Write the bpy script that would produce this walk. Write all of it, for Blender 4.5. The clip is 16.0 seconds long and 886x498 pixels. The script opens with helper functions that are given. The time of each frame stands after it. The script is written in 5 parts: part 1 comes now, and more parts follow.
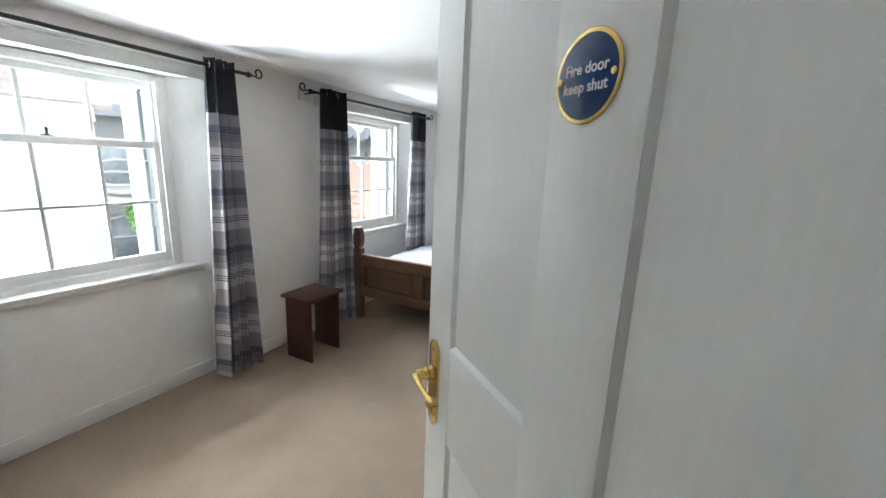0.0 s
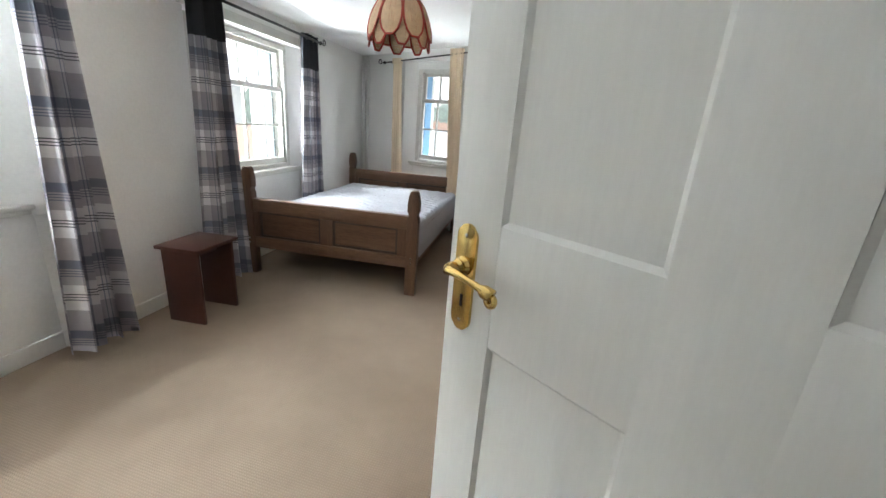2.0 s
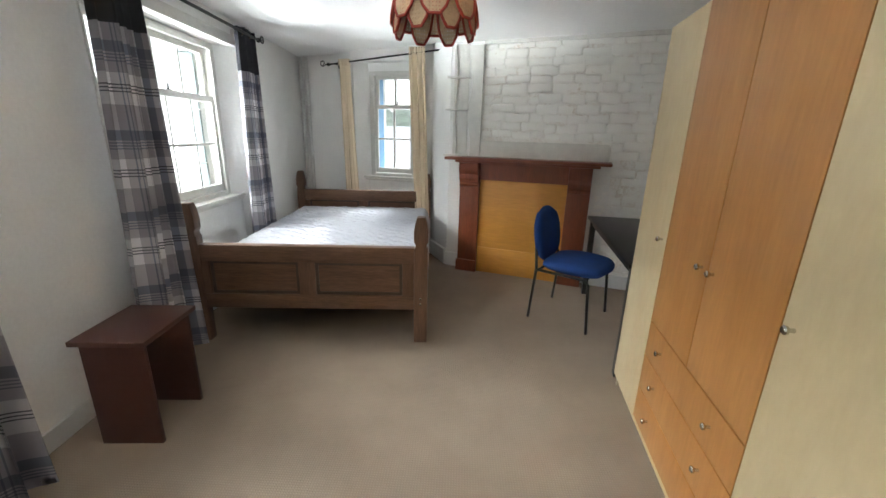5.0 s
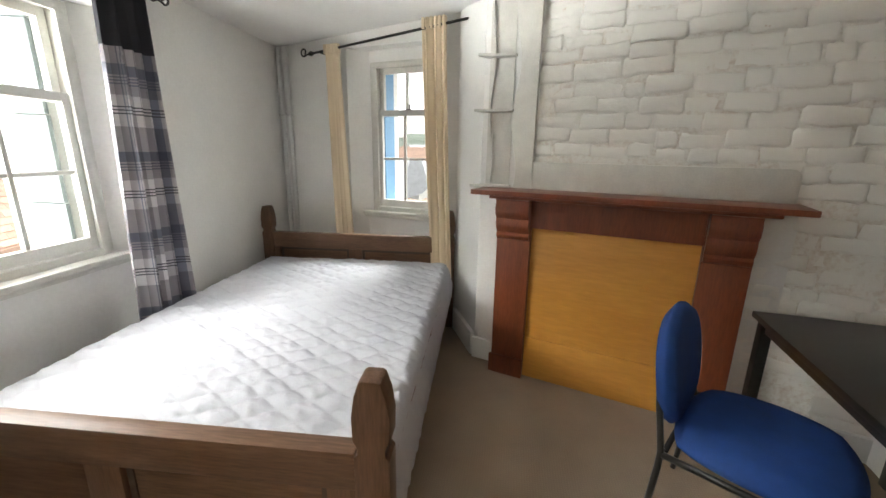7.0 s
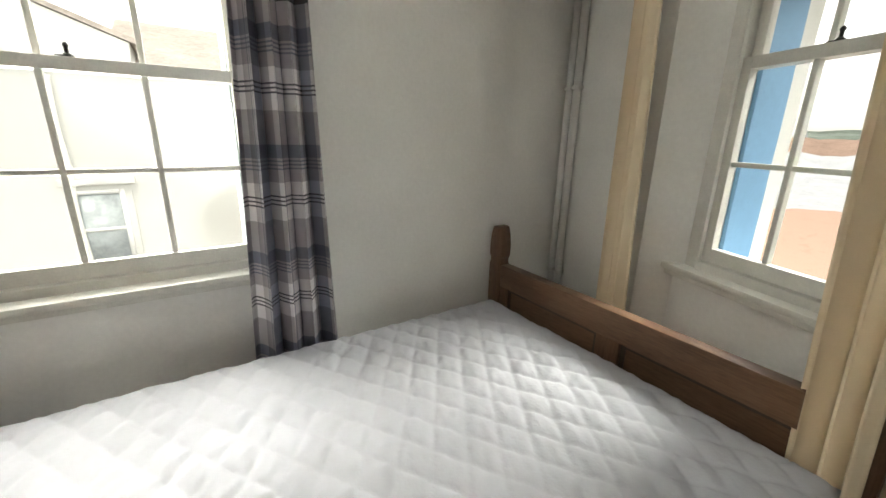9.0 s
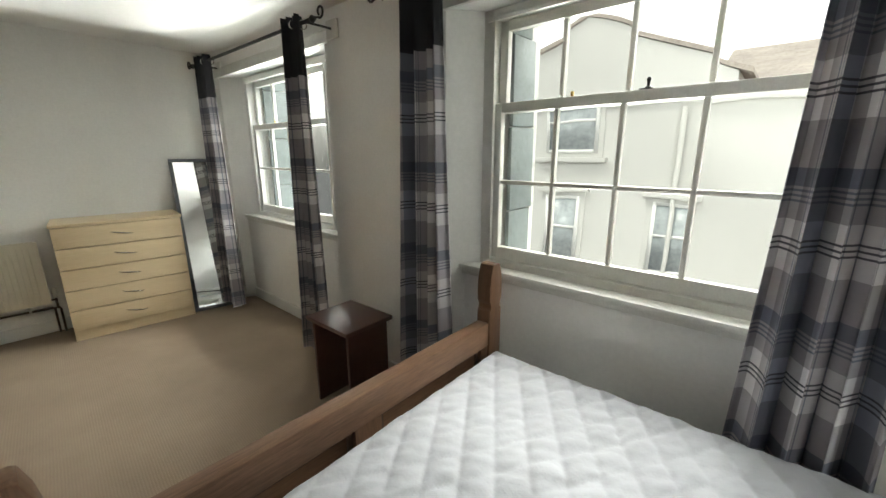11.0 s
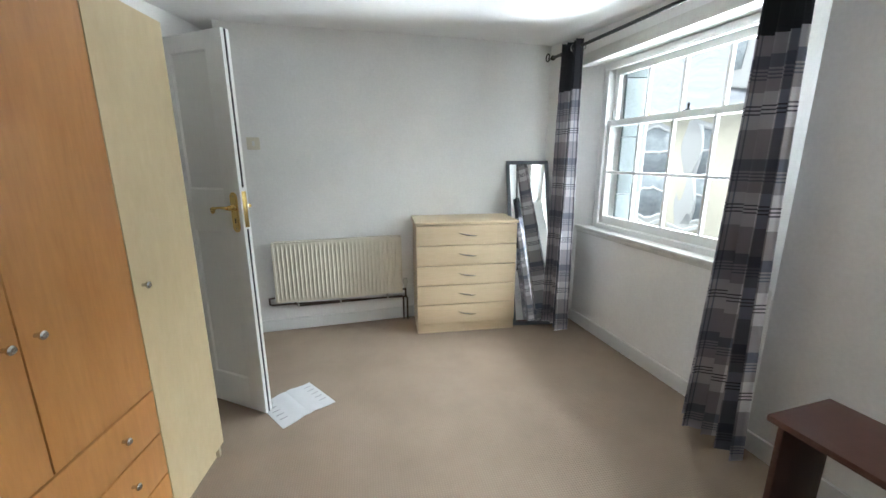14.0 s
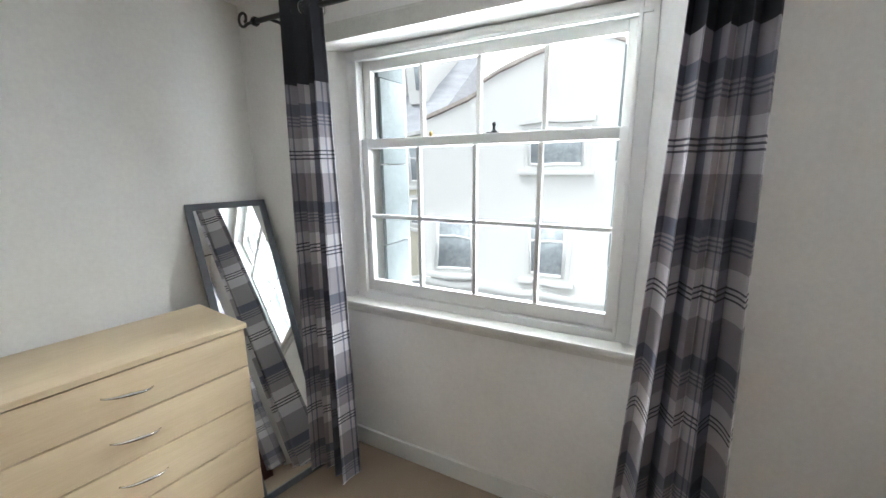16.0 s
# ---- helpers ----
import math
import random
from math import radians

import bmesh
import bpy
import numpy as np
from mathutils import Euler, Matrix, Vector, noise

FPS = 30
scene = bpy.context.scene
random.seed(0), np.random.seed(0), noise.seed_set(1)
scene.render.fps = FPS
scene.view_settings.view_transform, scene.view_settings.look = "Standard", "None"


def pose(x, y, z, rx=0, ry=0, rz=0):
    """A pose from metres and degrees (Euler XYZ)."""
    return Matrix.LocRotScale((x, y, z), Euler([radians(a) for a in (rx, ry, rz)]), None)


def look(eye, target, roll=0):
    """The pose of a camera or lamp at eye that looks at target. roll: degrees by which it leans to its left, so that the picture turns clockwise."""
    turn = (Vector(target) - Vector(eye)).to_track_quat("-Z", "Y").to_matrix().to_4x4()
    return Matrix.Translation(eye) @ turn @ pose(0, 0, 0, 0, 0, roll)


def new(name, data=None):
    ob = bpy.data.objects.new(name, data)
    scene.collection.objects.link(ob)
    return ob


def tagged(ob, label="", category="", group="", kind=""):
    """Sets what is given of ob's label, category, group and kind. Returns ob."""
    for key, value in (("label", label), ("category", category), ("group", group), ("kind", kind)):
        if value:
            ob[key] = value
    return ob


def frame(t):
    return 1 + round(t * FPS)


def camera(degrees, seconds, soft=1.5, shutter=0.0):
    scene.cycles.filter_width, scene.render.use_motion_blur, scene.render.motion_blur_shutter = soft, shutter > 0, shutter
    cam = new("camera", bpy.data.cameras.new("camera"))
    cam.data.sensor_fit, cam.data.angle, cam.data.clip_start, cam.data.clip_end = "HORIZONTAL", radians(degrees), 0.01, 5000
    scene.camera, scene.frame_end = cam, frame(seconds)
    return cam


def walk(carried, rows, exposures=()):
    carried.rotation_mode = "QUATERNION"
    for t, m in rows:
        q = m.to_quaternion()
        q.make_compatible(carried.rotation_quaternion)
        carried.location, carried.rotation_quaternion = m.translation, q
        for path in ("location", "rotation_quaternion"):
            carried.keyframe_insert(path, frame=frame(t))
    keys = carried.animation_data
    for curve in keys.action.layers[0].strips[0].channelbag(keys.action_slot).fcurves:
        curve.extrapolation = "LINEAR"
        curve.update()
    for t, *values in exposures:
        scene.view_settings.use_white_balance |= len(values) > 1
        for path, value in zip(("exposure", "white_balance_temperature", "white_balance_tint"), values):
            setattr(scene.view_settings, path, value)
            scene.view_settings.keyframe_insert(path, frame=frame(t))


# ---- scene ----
cam = camera(97.3, 16.0)
PATH = [
    (0, (2.727, 0.164, 1.62), (1.805, 1.886, 1.191), 2.3),
    (0.5, (2.601, 0.204, 1.587), (2.219, 2.121, 1.164), 4.2),
    (1, (2.597, 0.183, 1.469), (2.529, 2.112, 0.946), 4.7),
    (1.5, (2.559, 0.171, 1.419), (2.476, 2.083, 0.839), 5.0),
    (2, (2.427, 0.199, 1.403), (2.085, 2.076, 0.804), 4.4),
    (2.5, (2.179, 0.297, 1.381), (1.609, 2.122, 0.794), 4.2),
    (3, (2.005, 0.384, 1.368), (1.452, 2.222, 0.811), 3.7),
    (3.5, (1.838, 0.401, 1.372), (1.568, 2.306, 0.823), 3.3),
    (4, (1.712, 0.401, 1.390), (1.683, 2.322, 0.836), 2.9),
    (4.2, (1.702, 0.416, 1.402), (1.721, 2.334, 0.837), 2.4),
    (6.3, (1.762, 1.718, 1.408), (1.789, 3.654, 0.908), 0.4),
    (6.5, (1.8, 1.906, 1.395), (1.767, 3.846, 0.908), 0.5),
    (7, (1.868, 2.385, 1.418), (1.671, 4.314, 0.93), 0.9),
    (7.5, (1.888, 2.882, 1.412), (1.446, 4.765, 0.905), 1.3),
    (8, (1.881, 3.314, 1.398), (1.094, 5.075, 0.872), 1.4),
    (8.2, (1.87, 3.484, 1.402), (0.918, 5.16, 0.867), 1.5),
    (10.3, (1.439, 4.22, 1.463), (-0.4, 3.621, 0.955), -0.1),
    (10.5, (1.437, 4.212, 1.455), (-0.317, 3.389, 0.96), -0.1),
    (11, (1.533, 4.129, 1.431), (0.067, 2.855, 0.952), -0.2),
    (11.5, (1.679, 4.029, 1.432), (0.572, 2.44, 0.932), -0.2),
    (12, (1.807, 3.947, 1.424), (1.057, 2.171, 0.893), -0.1),
    (12.5, (1.917, 3.861, 1.393), (1.44, 2.002, 0.832), -0.2),
    (13, (1.934, 3.738, 1.378), (1.614, 1.847, 0.812), -0.5),
    (13.5, (1.898, 3.426, 1.389), (1.593, 1.521, 0.864), -0.5),
    (14, (1.896, 3.037, 1.409), (1.378, 1.159, 0.955), -0.2),
    (14.5, (1.823, 2.633, 1.448), (1.012, 0.853, 1.031), 0.2),
    (15, (1.688, 2.283, 1.421), (0.578, 0.666, 1.033), 0.4),
    (15.5, (1.558, 1.986, 1.442), (0.133, 0.633, 1.068), 0.3),
    (16, (1.449, 1.661, 1.545), (-0.281, 0.746, 1.132), -0.6),
]
walk(cam, [(t, look(eye, target, roll)) for t, eye, target, roll in PATH],
     [(0, 2.35, 5900, 7), (1.5, 2.6, 6050, 8), (2.5, 2.38, 6150, 6), (4.2, 2.3, 6200, 6), (6.3, 2.5, 6500, 8), (7, 2.45, 6800, 8), (8.2, 2.25, 7300, 7),
      (10.5, 1.75, 6750, 3), (11.2, 1.65, 7000, 2), (12.5, 2.0, 7900, 1), (13, 2.3, 7400, 3), (13.5, 2.3, 5950, 4), (14.5, 2.4, 5850, 7), (16, 2.1, 6050, 8)])
# ---------- world, sun, exposure ----------
world = bpy.data.worlds.new("overcast_sky")
scene.world = world
world.use_nodes = True
wn = world.node_tree
sky = wn.nodes.new("ShaderNodeTexSky")
sky.sky_type, sky.sun_disc = "NISHITA", False
sky.sun_elevation, sky.sun_rotation = radians(50), radians(-70)
sky.dust_density, sky.ozone_density = 3.0, 0.6
soft_sky = wn.nodes.new("ShaderNodeHueSaturation")
soft_sky.inputs["Saturation"].default_value = 0.2
wn.links.new(sky.outputs[0], soft_sky.inputs["Color"])
wn.links.new(soft_sky.outputs[0], wn.nodes["Background"].inputs["Color"])
wn.nodes["Background"].inputs["Strength"].default_value = 0.095

sun_data = bpy.data.lights.new("sun", "SUN")
sun_data.energy, sun_data.angle, sun_data.color = 0.65, radians(25), (1.0, 0.97, 0.92)
sun = new("sun", sun_data)
sun.matrix_world = look((0, 0, 30), (-14, 6, 0))


# added area lamps that stand in for daylight: the open sky high above the street, an unseen one below the sills that
# throws light up as from the bright street, and the sky above the roofs behind the end window
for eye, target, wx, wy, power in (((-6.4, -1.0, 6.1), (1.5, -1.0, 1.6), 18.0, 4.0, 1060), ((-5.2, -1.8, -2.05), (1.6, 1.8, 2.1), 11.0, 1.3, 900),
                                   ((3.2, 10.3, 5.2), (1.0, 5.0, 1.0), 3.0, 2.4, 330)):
    ld = bpy.data.lights.new("daylight_fill", "AREA")
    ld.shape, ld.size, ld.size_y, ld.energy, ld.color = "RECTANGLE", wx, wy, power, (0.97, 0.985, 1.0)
    new("daylight_fill", ld).matrix_world = look(eye, target)


# ---------- materials ----------
def node(nt, kind, **inputs):
    n = nt.nodes.new(kind)
    for k, v in inputs.items():
        n.inputs[k.replace("_", " ")].default_value = v
    return n


def material(name, colour, rough=0.6, metal=0.0, var=0.12, scale=6.0, fine=80.0, bump=0.15, stretch=(1, 1, 1), spec=0.5, dark=None,
             object_random=0.0, depth=0.004):
    """A painted, wooden or woven surface: two scales of variation in colour, and fine relief."""
    m = bpy.data.materials.new(name)
    m.use_nodes = True
    nt = m.node_tree
    b = nt.nodes["Principled BSDF"]
    b.inputs["Roughness"].default_value, b.inputs["Metallic"].default_value = rough, metal
    b.inputs["Specular IOR Level"].default_value = spec
    tc, mp = nt.nodes.new("ShaderNodeTexCoord"), nt.nodes.new("ShaderNodeMapping")
    mp.inputs["Scale"].default_value = stretch
    nt.links.new(tc.outputs["Object"], mp.inputs["Vector"])
    n1 = node(nt, "ShaderNodeTexNoise", Scale=scale, Detail=5.0, Roughness=0.6)
    n2 = node(nt, "ShaderNodeTexNoise", Scale=fine, Detail=3.0, Roughness=0.6)
    for n in (n1, n2):
        nt.links.new(mp.outputs[0], n.inputs["Vector"])
    add = nt.nodes.new("ShaderNodeMath")
    add.operation = "MULTIPLY_ADD"
    add.inputs[1].default_value = 0.45
    nt.links.new(n2.outputs["Fac"], add.inputs[0])
    half = nt.nodes.new("ShaderNodeMath")
    half.operation = "MULTIPLY"
    half.inputs[1].default_value = 0.55
    nt.links.new(n1.outputs["Fac"], half.inputs[0])
    nt.links.new(half.outputs[0], add.inputs[2])
    fac = add.outputs[0]
    if object_random:
        info = nt.nodes.new("ShaderNodeObjectInfo")
        r = nt.nodes.new("ShaderNodeMath")
        r.operation = "MULTIPLY_ADD"
        r.inputs[1].default_value = object_random
        nt.links.new(info.outputs["Random"], r.inputs[0])
        nt.links.new(fac, r.inputs[2])
        fac = r.outputs[0]
    ramp = nt.nodes.new("ShaderNodeValToRGB")
    c = np.array(colour)
    d = np.array(dark) if dark else c * (1 - 2.2 * var)
    ramp.color_ramp.elements[0].position, ramp.color_ramp.elements[1].position = 0.32, 0.68
    ramp.color_ramp.elements[0].color = (*np.clip(d, 0, 1), 1)
    ramp.color_ramp.elements[1].color = (*np.clip(c * (1 + 0.6 * var), 0, 1), 1)
    nt.links.new(fac, ramp.inputs[0])
    nt.links.new(ramp.outputs[0], b.inputs["Base Color"])
    bp = nt.nodes.new("ShaderNodeBump")
    bp.inputs["Strength"].default_value, bp.inputs["Distance"].default_value = bump, depth
    nt.links.new(fac, bp.inputs["Height"])
    nt.links.new(bp.outputs[0], b.inputs["Normal"])
    return m


WALL = material("painted_plaster", (0.87, 0.865, 0.84), 0.75, var=0.04, scale=2.2, fine=55, bump=0.25)
CEIL = material("ceiling_paint", (0.88, 0.875, 0.855), 0.85, var=0.03, scale=1.5, fine=40, bump=0.15)
GLOSS = material("white_gloss_paint", (0.76, 0.76, 0.735), 0.3, var=0.03, scale=5, fine=60, bump=0.10)
OLD_GLOSS = material("worn_white_paint", (0.71, 0.70, 0.65), 0.38, var=0.07, scale=14, fine=120, bump=0.25)
DOORPAINT = material("door_paint", (0.87, 0.87, 0.84), 0.28, var=0.025, scale=3, fine=120, bump=0.18, stretch=(1, 1, 0.12))
MAPLE = material("pale_maple_board", (0.66, 0.54, 0.33), 0.45, var=0.06, scale=2.6, fine=16, bump=0.03, stretch=(2.2, 2.2, 0.7), dark=(0.60, 0.475, 0.27))
BEECH = material("golden_beech_board", (0.52, 0.25, 0.078), 0.42, var=0.10, scale=3, fine=18, bump=0.03, stretch=(3.2, 3.2, 0.4), dark=(0.42, 0.185, 0.05))
OLIVE = material("wardrobe_side_board", (0.50, 0.42, 0.28), 0.5, var=0.08, scale=3, fine=24, bump=0.04, stretch=(4, 4, 0.4))
CHESTWOOD = material("pale_beech_veneer", (0.68, 0.55, 0.37), 0.42, var=0.07, scale=3, fine=30, bump=0.03, stretch=(0.35, 4, 5), dark=(0.60, 0.47, 0.29))
BEDWOOD = material("stained_pine", (0.165, 0.092, 0.055), 0.42, var=0.2, scale=3, fine=30, bump=0.12, stretch=(0.5, 5, 5), dark=(0.070, 0.037, 0.021), spec=0.3)
BEDPOST = material("stained_pine_upright", (0.150, 0.082, 0.049), 0.42, var=0.2, scale=3, fine=30, bump=0.12, stretch=(5, 5, 0.5), dark=(0.070, 0.037, 0.021), spec=0.3)
# darker than the bed's wood: the shade of the panel recess, put into colour
BEADSHADE = material("shaded_bead", (0.055, 0.030, 0.018), 0.4, var=0.15, scale=5, fine=40, bump=0.08)
MAHOGANY = material("dark_mahogany", (0.070, 0.025, 0.016), 0.42, var=0.2, scale=5, fine=40, bump=0.05, stretch=(4, 0.6, 4), dark=(0.06, 0.017, 0.010))
MANTEL = material("red_brown_varnished_wood", (0.23, 0.063, 0.026), 0.36, var=0.2, scale=3, fine=30, bump=0.06, stretch=(4, 4, 0.5), dark=(0.13, 0.035, 0.016))
PLYBOARD = material("orange_varnished_ply", (0.60, 0.285, 0.055), 0.4, var=0.10, scale=2.2, fine=14, bump=0.05, stretch=(0.6, 1, 4), dark=(0.48, 0.21, 0.035))
PINE = material("knotty_pine_planks", (0.50, 0.26, 0.115), 0.5, var=0.18, scale=4, fine=26, bump=0.12, stretch=(5, 5, 0.5), dark=(0.33, 0.15, 0.06))
BRASS = material("polished_brass", (0.78, 0.56, 0.20), 0.18, 1.0, var=0.08, scale=30, fine=200, bump=0.05)
CHROME = material("brushed_chrome", (0.62, 0.61, 0.58), 0.25, 1.0, var=0.04, scale=30, fine=200, bump=0.03)
IRON = material("black_iron", (0.016, 0.015, 0.015), 0.45, 0.3, var=0.15, scale=40, fine=200, bump=0.08)
BLACK = material("black_desk_laminate", (0.020, 0.018, 0.016), 0.32, var=0.2, scale=6, fine=90, bump=0.05)
BLUE = material("blue_upholstery", (0.007, 0.050, 0.22), 0.85, var=0.12, scale=12, fine=420, bump=0.3, depth=0.002)
CREAM = material("cream_curtain_cloth", (0.75, 0.625, 0.455), 0.85, var=0.03, scale=5, fine=300, bump=0.12)
RADIATOR = material("cream_radiator_enamel", (0.74, 0.70, 0.58), 0.32, var=0.03, scale=6, fine=80, bump=0.03)
PIPE = material("tarnished_copper_pipe", (0.10, 0.075, 0.06), 0.4, 0.6, var=0.2, scale=20, fine=120, bump=0.1)
GREYFRAME = material("dark_grey_frame", (0.10, 0.11, 0.125), 0.4, var=0.1, scale=20, fine=120, bump=0.05)
PAPERMAT = material("white_paper", (0.62, 0.62, 0.63), 0.7, var=0.03, scale=20, fine=150, bump=0.05)
BRICKPAINT = material("whitewashed_brick", (0.86, 0.845, 0.80), 0.8, var=0.03, scale=3.5, fine=45, bump=0.9, dark=(0.55, 0.39, 0.29), object_random=0.05, depth=0.008)
BRICKPAINT.node_tree.nodes["Color Ramp"].color_ramp.elements[0].position = 0.31
BRICKPAINT.node_tree.nodes["Color Ramp"].color_ramp.elements[1].position = 0.385
MORTAR = material("whitewashed_mortar", (0.84, 0.825, 0.78), 0.85, var=0.05, scale=5, fine=50, bump=0.8, dark=(0.66, 0.58, 0.50), depth=0.012)
MORTAR.node_tree.nodes["Color Ramp"].color_ramp.elements[1].position = 0.52
for m_ in (BRICKPAINT, MORTAR):
    place = m_.node_tree.nodes.new("ShaderNodeNewGeometry")
    m_.node_tree.links.new(place.outputs["Position"], m_.node_tree.nodes["Mapping"].inputs["Vector"])
SLATE = material("grey_green_slate", (0.20, 0.23, 0.235), 0.6, var=0.10, scale=5, fine=40, bump=0.2)
RENDER = material("white_render", (0.60, 0.595, 0.565), 0.9, var=0.03, scale=0.8, fine=12, bump=0.1)
CREAMRENDER = material("cream_render", (0.64, 0.60, 0.48), 0.9, var=0.05, scale=0.8, fine=12, bump=0.1)
TILE = material("clay_roof_tile", (0.25, 0.165, 0.125), 0.8, var=0.25, scale=1.5, fine=12, bump=0.3, dark=(0.16, 0.10, 0.075), object_random=0.3)
GREYTILE = material("weathered_brown_tile", (0.43, 0.375, 0.33), 0.8, var=0.2, scale=1.5, fine=14, bump=0.3)
# slate made paler than it is, with the haze mixed into its colour
ROOFSLATE = material("hazed_roof_slate", (0.40, 0.41, 0.43), 0.7, var=0.15, scale=1.5, fine=14, bump=0.3, stretch=(1, 1, 4))
ASPHALT = material("asphalt", (0.055, 0.055, 0.057), 0.9, var=0.15, scale=0.5, fine=30, bump=0.2)
LEAF = material("hedge_leaf", (0.075, 0.16, 0.025), 0.7, var=0.3, scale=3, fine=20, bump=0.2)
# foliage paled in its colour to stand in for distant haze
FARLEAF = material("hazed_woodland", (0.12, 0.15, 0.12), 0.9, var=0.3, scale=0.05, fine=0.6, bump=0.1)
BLUEPAINT = material("blue_masonry_paint", (0.17, 0.34, 0.54), 0.7, var=0.05, scale=4, fine=40, bump=0.1)
REDCANE = material("red_stained_cane", (0.42, 0.045, 0.022), 0.4, var=0.2, scale=20, fine=120, bump=0.1)
SIGNBLUE = material("sign_blue_enamel", (0.008, 0.045, 0.16), 0.25, var=0.05, scale=20, fine=90, bump=0.02)
SIGNWHITE = material("sign_white_enamel", (0.80, 0.80, 0.80), 0.3, var=0.02, scale=20, fine=90, bump=0.02)
PRINT = material("grey_print", (0.42, 0.42, 0.44), 0.7, var=0.05, scale=20, fine=90, bump=0.02)
SIGNRED = material("red_sign", (0.50, 0.03, 0.03), 0.5, var=0.05, scale=20, fine=90, bump=0.02)
DARKROOM = material("dark_interior", (0.10, 0.11, 0.12), 0.9, var=0.2, scale=1.5, fine=12, bump=0.1)


def carpet_material():
    """Looped carpet in fine ribs that run along the room."""
    m = material("ribbed_loop_carpet", (0.335, 0.262, 0.196), 0.95, var=0.10, scale=2.5, fine=260, bump=0.5, spec=0.1)
    nt = m.node_tree
    b = nt.nodes["Principled BSDF"]
    tc = nt.nodes.new("ShaderNodeTexCoord")
    mp = nt.nodes.new("ShaderNodeMapping")
    mp.inputs["Rotation"].default_value = (0, 0, radians(4))
    nt.links.new(tc.outputs["Object"], mp.inputs["Vector"])
    waves = []
    for direction, s in (("X", 27.0), ("Y", 27.0)):
        w = node(nt, "ShaderNodeTexWave", Scale=s, Distortion=1.6, Detail=2.0)
        w.bands_direction = direction
        nt.links.new(mp.outputs[0], w.inputs["Vector"])
        waves.append(w)
    mul = nt.nodes.new("ShaderNodeMath")
    mul.operation = "MULTIPLY"
    nt.links.new(waves[0].outputs["Fac"], mul.inputs[0])
    nt.links.new(waves[1].outputs["Fac"], mul.inputs[1])
    bp = node(nt, "ShaderNodeBump", Strength=0.28, Distance=0.004)
    nt.links.new(mul.outputs[0], bp.inputs["Height"])
    nt.links.new(bp.outputs[0], b.inputs["Normal"])
    ramp = next(n for n in nt.nodes if n.type == "VALTORGB")
    # shade in the hollows of the ribs, painted into the colour
    mix = nt.nodes.new("ShaderNodeMix")
    mix.data_type, mix.blend_type = "RGBA", "MULTIPLY"
    mix.inputs["Factor"].default_value = 0.20
    shade = nt.nodes.new("ShaderNodeValToRGB")
    shade.color_ramp.elements[0].color = (0.45, 0.42, 0.40, 1)
    nt.links.new(mul.outputs[0], shade.inputs[0])
    nt.links.new(ramp.outputs[0], mix.inputs["A"])
    nt.links.new(shade.outputs[0], mix.inputs["B"])
    nt.links.new(mix.outputs["Result"], b.inputs["Base Color"])
    return m


